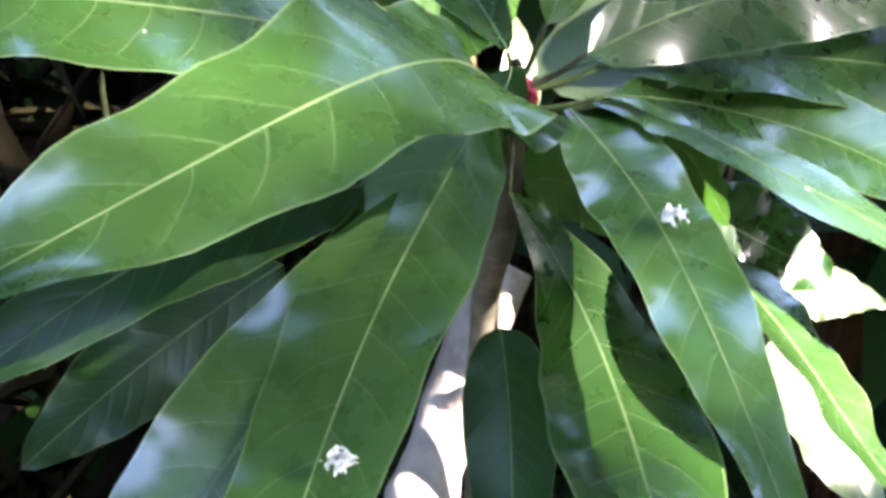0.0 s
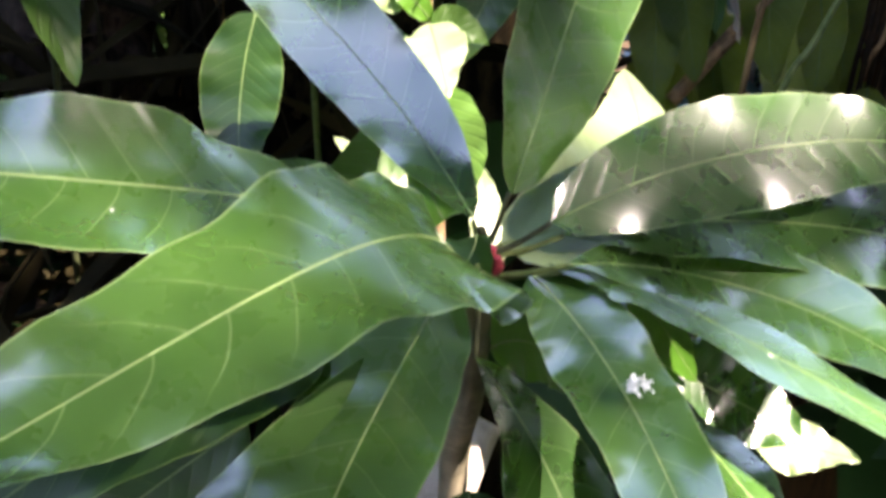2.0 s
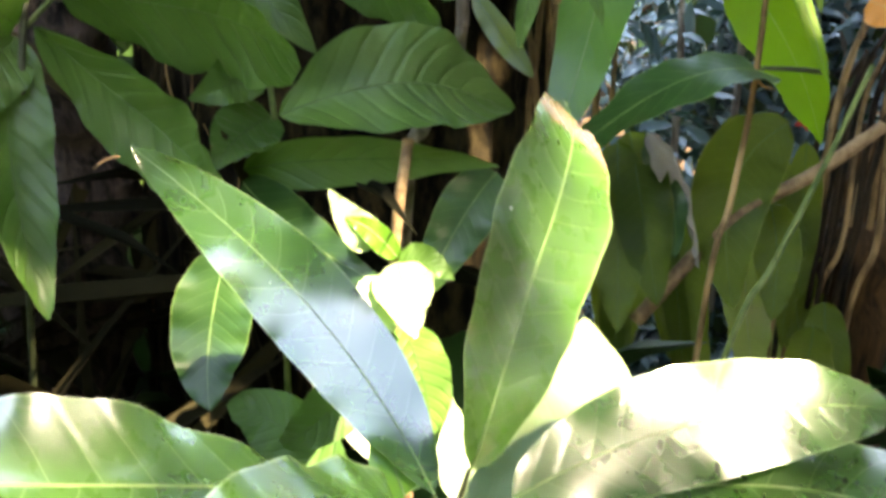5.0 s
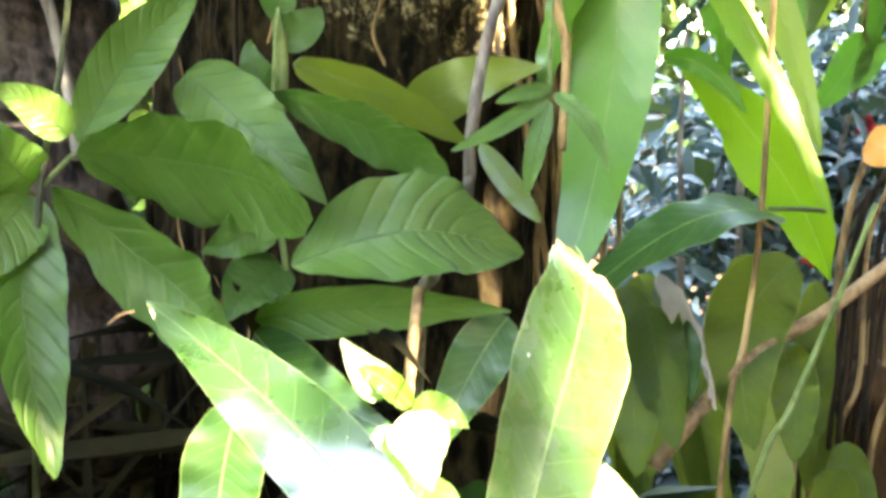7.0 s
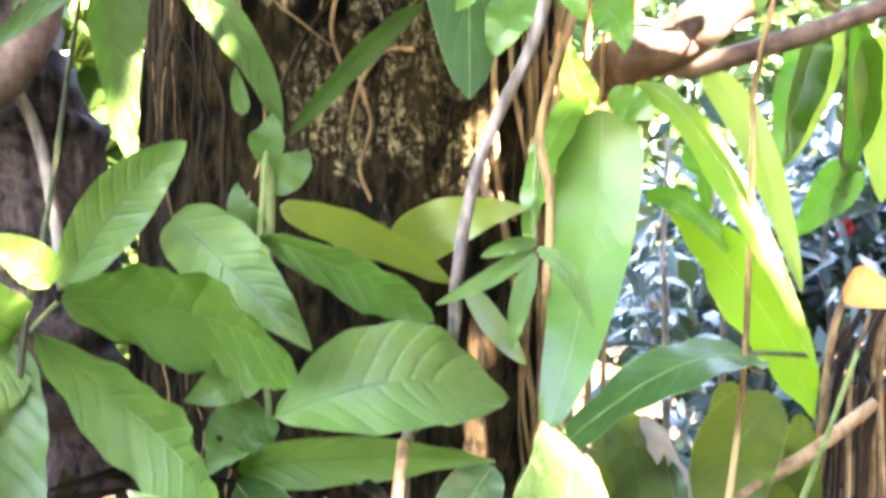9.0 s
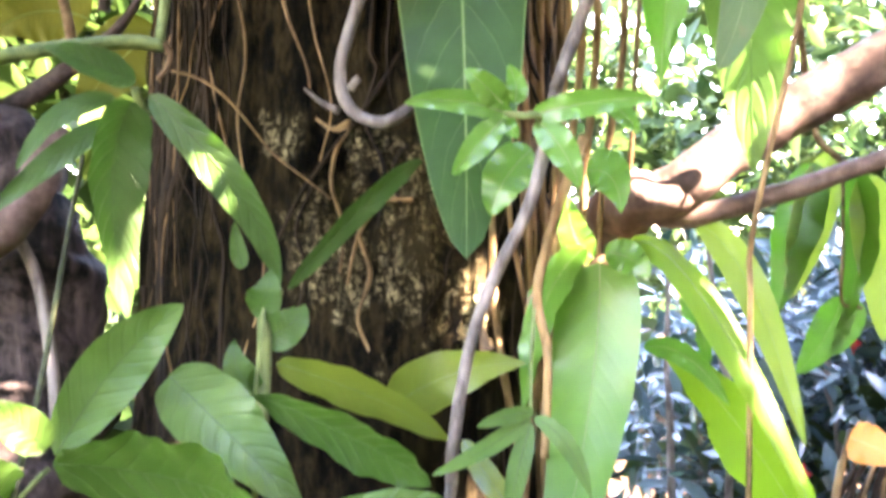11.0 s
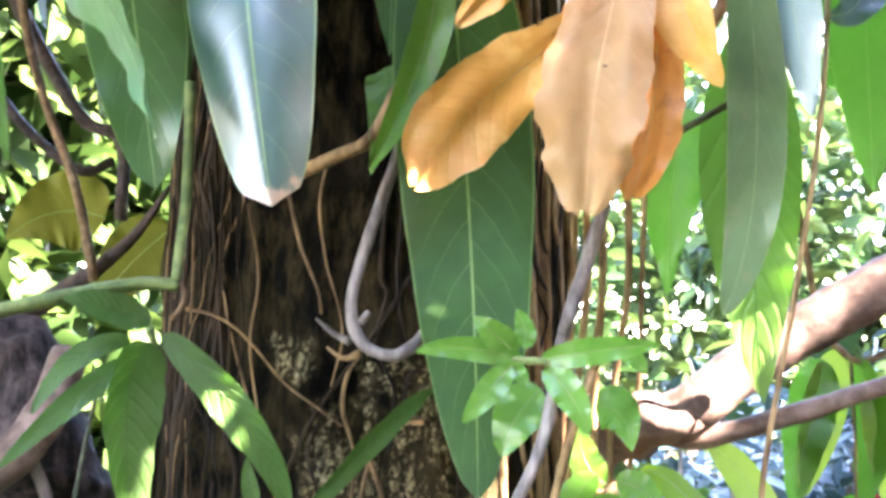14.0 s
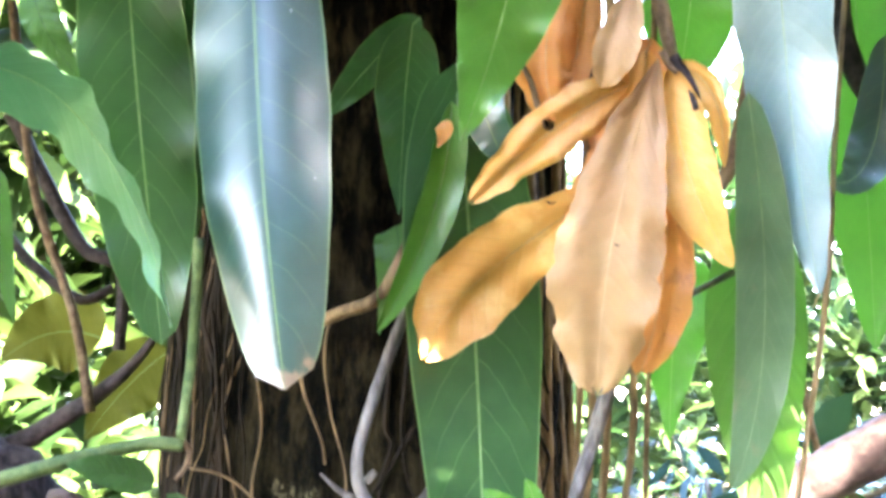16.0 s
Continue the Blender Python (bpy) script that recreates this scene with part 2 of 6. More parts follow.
DRY_RED = leaf_material("rusty_dry_leaf", (0.46, 0.155, 0.02), (0.62, 0.27, 0.045), (0.5, 0.25, 0.08), (0.7, 0.25, 0.04),
                        coat=0.0, rough=0.55, veins=13, let=0.35, vein_amount=0.25, blotch=(0.12, 0.03, 0.01), blotches=0.05)
DRY_GREY = leaf_material("grey_dead_leaf", (0.26, 0.23, 0.21), (0.46, 0.43, 0.41), (0.3, 0.27, 0.24), (0.4, 0.36, 0.32),
                         coat=0.0, rough=0.7, veins=13, let=0.2, shine=0.3)
RIB = plain_material("pale_midrib", (0.10, 0.17, 0.055), (0.20, 0.28, 0.11), 90.0, 0.5, 0.1)
GREEN_RIB = plain_material("green_midrib", (0.03, 0.075, 0.015), (0.06, 0.125, 0.028), 90.0, 0.5, 0.1)
DRY_RIB = plain_material("dry_midrib", (0.35, 0.2, 0.07), (0.55, 0.36, 0.15), 90.0, 0.6, 0.1)
STALK = plain_material("green_stalk", (0.05, 0.085, 0.022), (0.14, 0.18, 0.06), 60.0, 0.6, 0.4)
PALE_STEM = plain_material("pale_grey_green_stem", (0.12, 0.11, 0.07), (0.26, 0.23, 0.16), 50.0, 0.7, 0.4)
DARK_STALK = plain_material("dark_stalk", (0.02, 0.025, 0.012), (0.06, 0.07, 0.03), 80.0, 0.5, 0.2)
TWIG = plain_material("brown_twig", (0.10, 0.06, 0.03), (0.26, 0.17, 0.09), 90.0, 0.8, 0.6)
DARK_TWIG = plain_material("dark_twig", (0.02, 0.015, 0.012), (0.07, 0.05, 0.04), 90.0, 0.8, 0.6)
LIANA = plain_material("grey_liana_bark", (0.06, 0.05, 0.044), (0.23, 0.20, 0.17), 70.0, 0.7, 0.5, stretch=(1, 1, 0.3))
ROOT = plain_material("tan_root", (0.06, 0.035, 0.014), (0.33, 0.21, 0.095), 55.0, 0.75, 0.6, stretch=(1, 1, 0.3))
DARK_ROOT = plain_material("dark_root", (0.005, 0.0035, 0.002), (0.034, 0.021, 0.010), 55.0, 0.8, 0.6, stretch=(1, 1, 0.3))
BRANCH = plain_material("pinkish_branch_bark", (0.07, 0.044, 0.034), (0.19, 0.13, 0.10), 45.0, 0.75, 0.6, 0.004)
GREY_BARK = plain_material("grey_bark", (0.004, 0.003, 0.003), (0.085, 0.063, 0.055), 75.0, 0.85, 1.0, 0.012, stretch=(1, 1, 0.25), shine=0.15)
STUMP = plain_material("fibrous_brown_bark", (0.012, 0.006, 0.002), (0.09, 0.045, 0.015), 60.0, 0.85, 0.8, 0.006, stretch=(1, 1, 0.12))
DARK_BUD = plain_material("dark_red_bud", (0.02, 0.006, 0.005), (0.09, 0.015, 0.014), 150.0, 0.5, 0.3)
BUD = plain_material("red_bud", (0.16, 0.015, 0.025), (0.40, 0.06, 0.09), 120.0, 0.45, 0.3)
SOIL = plain_material("dark_soil", (0.015, 0.010, 0.006), (0.07, 0.045, 0.025), 14.0, 0.95, 0.8, 0.02, shine=0.1)
LITTER = plain_material("leaf_litter", (0.03, 0.015, 0.006), (0.16, 0.085, 0.03), 30.0, 0.85, 0.2, let=0.05, island=True, shine=0.15)
# Straw coloured nearly black to carry the deep shade round the trunk.
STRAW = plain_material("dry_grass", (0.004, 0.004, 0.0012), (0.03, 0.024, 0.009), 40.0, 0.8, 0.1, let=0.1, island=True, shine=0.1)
# The bluish tone imitates blue sky reflected in the glossy leaves.
SHRUB = plain_material("shrub_foliage_sky_tint", (0.016, 0.050, 0.030), (0.12, 0.195, 0.23), 20.0, 0.22, 0.1, let=0.14, island=True, shine=0.85)
WOODS = plain_material("far_foliage", (0.012, 0.034, 0.009), (0.048, 0.085, 0.022), 8.0, 0.45, 0.1, let=0.35, island=True)
# Darker than WOODS: half shade is put into this shrub's colour.
DIM_LEAVES = plain_material("broad_shrub_painted_shade", (0.010, 0.028, 0.006), (0.045, 0.08, 0.016), 8.0, 0.5, 0.1, let=0.3, island=True)
CANOPY = plain_material("canopy_foliage", (0.02, 0.045, 0.012), (0.045, 0.09, 0.02), 15.0, 0.5, 0.1, let=0.06, island=True)
PETAL = plain_material("red_petal", (0.55, 0.02, 0.03), (0.75, 0.06, 0.08), 40.0, 0.5, 0.1, let=0.2)
# Undergrowth leaves with the shade of the trunk's foot in their colour.
MANGO_UNDER = plain_material("undergrowth_painted_shade", (0.006, 0.02, 0.004), (0.02, 0.055, 0.01), 25.0, 0.5, 0.1, let=0.12, island=True, shine=0.08)
STONE = plain_material("pale_stone", (0.34, 0.27, 0.22), (0.60, 0.52, 0.45), 30.0, 0.85, 0.6, 0.005)
MOULD = plain_material("white_mould", (0.55, 0.56, 0.5), (0.8, 0.8, 0.76), 160.0, 0.9, 0.6, 0.001)


# ---- building helpers ----
def part(name, data, mat, parent=None, label=""):
    """One mesh object, from (vertices, faces) or a bmesh; its vertices are in the world's metres."""
    me = bpy.data.meshes.new(name)
    if isinstance(data, bmesh.types.BMesh):
        data.to_mesh(me)
        data.free()
    else:
        me.from_pydata(data[0], [], data[1])
        if len(data) > 2:
            layer = me.uv_layers.new(name="UVMap")
            loops = np.empty(len(me.loops), dtype=np.int32)
            me.loops.foreach_get("vertex_index", loops)
            layer.data.foreach_set("uv", np.asarray(data[2], dtype=np.float32)[loops].ravel())
    me.polygons.foreach_set("use_smooth", np.ones(len(me.polygons), dtype=bool))
    me.materials.append(mat)
    me.update()
    ob = new(name, me)
    if parent is not None:
        ob.parent = parent
        if parent.type == "EMPTY":
            ob.matrix_parent_inverse = parent.matrix_basis.inverted()
    if label:
        tagged(ob, label)
    return ob


def thing(name, at, label, category, group="", kind=""):
    ob = new(name)
    ob.empty_display_size = 0.02
    ob.matrix_basis = Matrix.Translation(at)
    return tagged(ob, label, category, group, kind)


def curve_points(points, count):
    """A smooth line through a few points."""
    pts = [Vector(p) for p in points]
    if len(pts) == 2:
        return [pts[0].lerp(pts[1], i / (count - 1)) for i in range(count)]
    ext = [2 * pts[0] - pts[1]] + pts + [2 * pts[-1] - pts[-2]]
    out = []
    for i in range(count):
        s = i / (count - 1) * (len(pts) - 1)
        k = min(int(s), len(pts) - 2)
        t = s - k
        a, b, c, d = ext[k : k + 4]
        out.append(0.5 * (2 * b + (c - a) * t + (2 * a - 5 * b + 4 * c - d) * t * t + (3 * b - a - 3 * c + d) * t ** 3))
    return out


def tube(points, r0, r1, sides=8, count=24, rough=0.0, seed=0.0):
    """Vertices and faces of a tapered, slightly uneven tube."""
    line = curve_points(points, count)
    verts, faces = [], []
    up = Vector((0.31, 0.2, 0.93))
    for i, p in enumerate(line):
        ahead = (line[min(i + 1, count - 1)] - line[max(i - 1, 0)]).normalized()
        side = ahead.cross(up)
        side = side.normalized() if side.length > 1e-4 else ahead.orthogonal().normalized()
        up = side.cross(ahead).normalized()
        r = r0 + (r1 - r0) * i / (count - 1)
        for k in range(sides):
            a = math.tau * k / sides
            bulge = 1 + rough * noise.noise(Vector((p.x * 40 + seed, p.y * 40 + math.cos(a), p.z * 40 + math.sin(a))))
            verts.append(p + (side * math.cos(a) + up * math.sin(a)) * r * bulge)
    for i in range(count - 1):
        for k in range(sides):
            a, b = i * sides + k, i * sides + (k + 1) % sides
            faces.append((a, b, b + sides, a + sides))
    faces.append(tuple(range(sides))[::-1])
    faces.append(tuple(range((count - 1) * sides, count * sides)))
    return verts, faces


def outline(shape, u):
    if isinstance(shape, tuple):
        w = max(0.0, math.sin(math.pi * u ** shape[0])) ** shape[1]
    elif shape == "lance":
        w = math.sin(math.pi * u ** 0.74) ** 0.64
    elif shape == "ovate":
        w = math.sin(math.pi * u ** 0.66) ** 0.8 * (1 - 0.25 * u)
    elif shape == "broad":
        w = math.sin(math.pi * min(1, u ** 1.15)) ** 0.6
    elif shape == "blade":
        w = math.sin(math.pi * u ** 0.9) ** 0.5
    else:
        w = math.sin(math.pi * u)
    return max(w, 0.012)


leaf_count = 0


def leaf(parent, base, mid, tip, width, normal, mat, shape="lance", fold=0.10, wave=0.05, curl=0.0, rib=True, twist=0.0, crease=0.0, ragged=0.0, cut=0.0, hole=None, label="", name="leaf"):
    """A blade along base, mid and tip with its upper face towards normal, and a raised midrib under it."""
    global leaf_count
    leaf_count += 1
    rnd = random.Random(leaf_count * 7 + 3)
    base, mid, tip, normal = Vector(base), Vector(mid), Vector(tip), Vector(normal)
    across = 14 if ragged or hole or cut else 10
    length = (mid - base).length + (tip - mid).length
    along = 60 if ragged or hole or cut else 36
    turn_c = 2 * mid - (base + tip) / 2
    verts, faces, uvs, spine = [], [], [], []
    phase, rate = rnd.uniform(0, 6), rnd.uniform(4.5, 7.0)
    for i in range(along + 1):
        u = i / along
        c = base * (1 - u) ** 2 + turn_c * 2 * u * (1 - u) + tip * u * u
        ahead = ((turn_c - base) * (1 - u) + (tip - turn_c) * u).normalized()
        side = ahead.cross(normal).normalized()
        if twist:
            side = Matrix.Rotation(twist * u, 3, ahead) @ side
        up = side.cross(ahead)
        w = width * outline(shape, u) / 2 * (1 + (0.03 + crease * 1.6) * noise.noise(Vector((u * 9, leaf_count * 3.1, 0))) + ragged * noise.noise(Vector((u * 31, leaf_count * 2.3, 5))))
        if curl and u > 0.75:
            c = c - up * curl * (u - 0.75) ** 2 * 16 * length * 0.25
        c = c + up * width * 0.02 * math.sin(u * 9 + phase)
        spine.append((c, up, w))
        for k in range(across + 1):
            v = k / across * 2 - 1
            ripple = wave * width * abs(v) ** 2 * math.sin(u * rate * 3.1 + phase + (1.7 if v > 0 else 0)) * outline(shape, u) ** 0.5
            ripple += wave * 0.5 * width * abs(v) ** 3 * math.sin(u * rate * 7.3 + phase * 2 + (2.9 if v > 0 else 0))
            cup = fold * w * (abs(v) ** 1.5) + crease * width * math.sin(v * 5.5 + u * 3.0 + phase) * outline(shape, u)
            cup += crease * 0.6 * width * noise.noise(Vector((u * 7 + leaf_count, v * 3, 1.3)))
            verts.append(c + side * w * v + up * (cup + ripple))
            uvs.append((u, (v + 1) / 2))
    for i in range(along):
        for k in range(across):
            a = i * (across + 1) + k
            u, v = (i + 0.5) / along, (k + 0.5) / across
            if ragged and u > 1 - ragged * (0.7 + 1.4 * noise.noise(Vector((v * 5, leaf_count * 1.3, 0.7)))):
                continue
            if cut and u > 1 - cut * (1 + 0.5 * noise.noise(Vector((v * 4, leaf_count * 1.3, 0.7)))):
                continue
            if hole and ((u - hole[0]) * length) ** 2 + ((v - hole[1]) * width) ** 2 < hole[2] ** 2:
                continue
            faces.append((a, a + 1, a + across + 2, a + across + 1))
    ob = part(name, (verts, faces, uvs), mat, parent, label)
    if rib:
        r = max(0.0005, width * 0.006)
        line = [p + up * r * 0.2 for p, up, w in spine[::3]]
        part("midrib", tube(line, r, r * 0.35, 6, 26), DRY_RIB if "dry" in mat.name else GREEN_RIB if mat in (PALMATE, PALMATE_DARK, OLIVE) else RIB, ob)
    return ob


def stalk(parent, points, r0, r1, mat, name="stem", sides=8, count=24, rough=0.1, label=""):
    return part(name, tube(points, r0, r1, sides, count, rough, len(bpy.data.objects)), mat, parent, label)


def foliage(count, place, size, seed, flat=0.35, long=2.4, clear=None):
    """Many small folded leaves as vertices and faces; place(rnd) gives a spot for each one, or None."""
    rnd = random.Random(seed)
    verts, faces = [], []
    made = 0
    while made < count:
        spot = place(rnd)
        made += 1
        if spot is None:
            continue
        p = Vector(spot)
        s = size * rnd.uniform(0.6, 1.4)
        ahead = Vector((rnd.gauss(0, 1), rnd.gauss(0, 1), rnd.gauss(-0.3, 0.7))).normalized()
        up = Vector((rnd.gauss(0, flat), rnd.gauss(0, flat), 1))
        side = ahead.cross(up).normalized()
        up = side.cross(ahead)
        w = s / long * 0.5
        if clear and not all(clear(p + ahead * s * k, w * f) for k, f in ((0.0, 0.0), (0.18, 0.5), (0.35, 0.9), (0.55, 0.85), (0.75, 0.65), (1.0, 0.0))):
            continue
        n = len(verts)
        verts += [p, p + ahead * s * 0.35 + side * w + up * w * 0.35, p + ahead * s * 0.72 + side * w * 0.75 + up * w * 0.2,
                  p + ahead * s - up * s * 0.1, p + ahead * s * 0.72 - side * w * 0.75 + up * w * 0.2,
                  p + ahead * s * 0.35 - side * w + up * w * 0.35, p + ahead * s * 0.4, p + ahead * s * 0.75 - up * s * 0.03]
        faces += [(n, n + 1, n + 6), (n + 1, n + 2, n + 7, n + 6), (n + 2, n + 3, n + 7),
                  (n, n + 6, n + 5), (n + 6, n + 7, n + 4, n + 5), (n + 7, n + 3, n + 4)]
    return verts, faces


# ---- ground and distance ----
def ground_mesh():
    bm = bmesh.new()
    edges = [-60, -30, -15, -8, -5] + [-4 + 0.2 * i for i in range(41)] + [5, 8, 15, 30, 60]
    rows = [[bm.verts.new((x, y, 0.05 * noise.noise(Vector((x * 1.3, y * 1.3, 0))) + 0.02 * noise.noise(Vector((x * 5, y * 5, 3)))))
             for x in edges] for y in edges]
    for a, b in zip(rows, rows[1:]):
        for i in range(len(edges) - 1):
            bm.faces.new((a[i], a[i + 1], b[i + 1], b[i]))
    return bm


tagged(part("ground", ground_mesh(), SOIL), "dark damp soil strewn with old leaves", "ground", kind="structure")


def litter_spot(rnd):
    x, y = rnd.uniform(-2.5, 2.5), rnd.uniform(-0.6, 3.5)
    return x, y, 0.045 + rnd.uniform(0, 0.03)


tagged(part("leaf_litter", foliage(2600, litter_spot, 0.13, 5, flat=0.25), LITTER), "brown fallen leaves lying on the soil", "litter", kind="stuff")


def blob_spot(centres):
    def spot(rnd):
        x, y, z, r = rnd.choice(centres)
        d = Vector((rnd.gauss(0, 1), rnd.gauss(0, 1), rnd.gauss(0, 1))).normalized() * r * rnd.random() ** 0.45
        return x + d.x, y + d.y, max(0.05, z + d.z)
    return spot


rnd = random.Random(21)
right_shrub = [(rnd.uniform(0.75, 2.6), rnd.uniform(2.3, 3.4), rnd.uniform(0.2, 1.35), rnd.uniform(0.2, 0.42)) for _ in range(46)]
right_shrub += [(rnd.uniform(0.6, 1.6), rnd.uniform(1.8, 2.4), rnd.uniform(0.05, 0.6), rnd.uniform(0.15, 0.3)) for _ in range(16)]
left_shrub = [(rnd.uniform(-2.4, -0.75), rnd.uniform(2.1, 3.2), rnd.uniform(0.3, 2.6), rnd.uniform(0.25, 0.45)) for _ in range(44)]
tagged(part("shrub", foliage(25000, blob_spot(right_shrub), 0.085, 8, flat=0.9, long=3.4), SHRUB), "glossy small-leaved shrub beyond the tree", "shrub", kind="stuff")
tagged(part("shrub", foliage(900, blob_spot(right_shrub), 0.14, 18, flat=0.8, long=1.9), WOODS), "broad green leaves scattered through the shrub", "shrub", kind="stuff")
tagged(part("shrub", foliage(12500, blob_spot(left_shrub), 0.17, 9, flat=0.7), DIM_LEAVES), "broad-leaved shrub beyond the tree, its half shade put into the colour", "shrub", kind="stuff")
far = [(rnd.uniform(-9, 9), rnd.uniform(7, 12), rnd.uniform(0.3, 4.5), rnd.uniform(0.5, 1.1)) for _ in range(110)]
tagged(part("far_trees", foliage(26000, blob_spot(far), 0.26, 10, flat=0.8), WOODS), "sunlit green woodland in the distance", "trees", kind="stuff")

# Unseen crowns added overhead, which shade the trunk and let flecks of sun through.
FLECKS = [
    (0.026, 0.675, 1.061, 0.02),
    (0.112, 0.646, 1.043, 0.018),
    (0.078, 0.604, 1.165, 0.013),
    (0.05, 0.60, 1.155, 0.01),
    (0.03, 0.64, 1.215, 0.012),
    (0.302, 0.471, 0.971, 0.024),
    (0.269, 0.369, 0.964, 0.02),
    (0.290, 0.385, 0.970, 0.012),
    (0.08, 0.48, 0.93, 0.016),
    (0.07, 0.45, 0.90, 0.020),
    (0.06, 0.41, 0.86, 0.022),
    (0.285, 0.925, 1.565, 0.030),
    (0.315, 0.905, 1.585, 0.022),
    (0.46, 0.87, 1.68, 0.006),
    (-0.165, 0.84, 1.468, 0.009),
    (0.08, 0.742, 1.765, 0.014),
    (-0.21, 0.73, 1.37, 0.006),
    (0.351, 0.838, 1.483, 0.003),
    (0.366, 0.827, 1.456, 0.003),
    (0.379, 0.817, 1.425, 0.003),
    (0.392, 0.807, 1.391, 0.003),
    (0.406, 0.797, 1.350, 0.003),
    (0.36, 0.69, 1.94, 0.01),
]


CLEARING = Vector((0.0, 0.4, 1.0))
OPENINGS = ((Vector((0.08, -0.02, 1.0)).normalized(), radians(40)), (Vector((0.05, 0.62, 0.78)).normalized(), radians(22)), (Vector((-0.82, -0.53, 0.14)).normalized(), radians(25)))


def crown_spot(low, high):
    """Spots on the thick, unseen shell of foliage added round the clearing, open to the sky on one side and to the
    front.
    """
    def spot(rnd):
        d = Vector((rnd.gauss(0, 1), rnd.gauss(0, 1), rnd.gauss(0, 1))).normalized()
        height = math.asin(d.z)
        if not low < height < high or any(d.angle(way) < wide for way, wide in OPENINGS):
            return None
        if abs(math.atan2(d.x, d.y)) < radians(48) and height < radians(38):
            return None
        if d.angle(SUN) < radians(22):
            return None
        p = CLEARING + d * rnd.uniform(3.0, 4.0)
        return p if p.z > 0.05 else None
    return spot


ACROSS = SUN.orthogonal().normalized()
ALONG = SUN.cross(ACROSS)
GAPS = [(Vector(f[:3]).dot(ACROSS), Vector(f[:3]).dot(ALONG), f[3]) for f in FLECKS]


SHOOT = Vector((0.07, 0.40, 1.12))
SHAFT = 0.25


def in_shaft(p, w):
    a, b = (p - SHOOT).dot(ACROSS), (p - SHOOT).dot(ALONG)
    return a * a + b * b < (SHAFT + w) ** 2


def noon_spot(rnd):
    """Spots in the unseen crown added between the sun and the old tree, with small gaps for flecks of sun."""
    r, a = 1.5 * rnd.random() ** 0.5, rnd.uniform(0, math.tau)
    return CLEARING + Vector((0, 0.1, 0.3)) + ACROSS * r * math.cos(a) + ALONG * r * math.sin(a) + SUN * rnd.uniform(2.6, 3.8)


def gap_clear(p, w):
    a, b = p.dot(ACROSS), p.dot(ALONG)
    return not in_shaft(p, w) and all((a - x) ** 2 + (b - y) ** 2 > (r + w) ** 2 for x, y, r in GAPS)


HOLES = [(Vector(c).dot(ACROSS), Vector(c).dot(ALONG), r) for c, r in (((0.17, 0.50, 1.165), 0.028), ((0.07, 0.60, 1.16), 0.026), ((0.03, 0.64, 1.215), 0.022), ((0.30, 0.46, 0.975), 0.035), ((0.27, 0.37, 0.964), 0.025), ((0.026, 0.675, 1.061), 0.025), ((0.112, 0.646, 1.043), 0.022), ((0.075, 0.46, 0.905), 0.045), ((0.06, 0.41, 0.86), 0.045))]


def tall_clear(p, w):
    a, b = p.dot(ACROSS), p.dot(ALONG)
    return all((a - x) ** 2 + (b - y) ** 2 > (r + w) ** 2 for x, y, r in HOLES)


def tall_spot(rnd):
    """Spots in the high, small-leaved crown of an added, unseen tree, whose far-off leaves let a soft part of the sun
    through.
    """
    r, a = 0.36 * rnd.random() ** 0.5, rnd.uniform(0, math.tau)
    return SHOOT + ACROSS * r * math.cos(a) + ALONG * r * math.sin(a) + SUN * rnd.uniform(6.2, 7.2)


def fringe_spot(rnd):
    r, a = rnd.uniform(0.45, 1.5), rnd.uniform(0, math.tau)
    return SHOOT + ACROSS * r * math.cos(a) + ALONG * r * math.sin(a) + SUN * rnd.uniform(6.0, 7.4)


# Tree added out of view to filter the sun on the mango shoot.
tall = thing("sun_filter_tree", (SHOOT + SUN * 6.7).xy.to_3d(), "added unseen tall tree whose thin small-leaved crown softens the sun", "tree")
foot = (SHOOT + SUN * 6.7).xy.to_3d()
top = SHOOT + SUN * 6.7 - Vector((0, 0, 0.4))
part("trunk", tube([foot - Vector((0, 0, 0.1)), foot + Vector((0.1, 0.1, 1.8)), foot + Vector((-0.1, 0.1, 3.4)), top], 0.14, 0.03, 10, 40, 0.2, 3.0), TWIG, tall)
for way in range(5):
    out = Vector((math.cos(way * 1.26), math.sin(way * 1.26), 0))
    part("limb", tube([top - Vector((0, 0, 0.9)), top + out * 0.5 - Vector((0, 0, 0.3)), top + out * 1.1 + Vector((0, 0, 0.3))], 0.03, 0.006, 6, 14, 0.2, way), TWIG, tall)
part("crown", foliage(2450, tall_spot, 0.05, 15, flat=0.6, clear=tall_clear), CANOPY, tall)
part("crown", foliage(500, fringe_spot, 0.08, 17, flat=0.6), CANOPY, tall)


tagged(part("shade_crown", foliage(22000, noon_spot, 0.14, 13, flat=0.4, clear=gap_clear), CANOPY), "added unseen leafy crown that keeps the sun off the old tree", "tree crown", kind="stuff")
# Upper part of the added leaf shell, out of view, blocking sky light.
tagged(part("shade_crown", foliage(42000, crown_spot(radians(25), 1.58), 0.30, 11, flat=1.0), CANOPY), "added unseen shell of leaves that blocks sky light overhead", "tree crown", kind="stuff")
# Unseen ring of foliage added to cut off light near the horizon.
tagged(part("hedge", foliage(42000, crown_spot(-0.4, radians(26)), 0.30, 12, flat=1.0), CANOPY), "added unseen ring of foliage that blocks low sky light", "hedge", kind="stuff")

# Layer of leaves added above the view to shade what stands behind the shoot.
overhead = random.Random(93)
roof = [(overhead.uniform(-1.0, 1.0), overhead.uniform(0.78, 1.02), overhead.uniform(2.45, 2.7), overhead.uniform(0.08, 0.16)) for _ in range(60)]
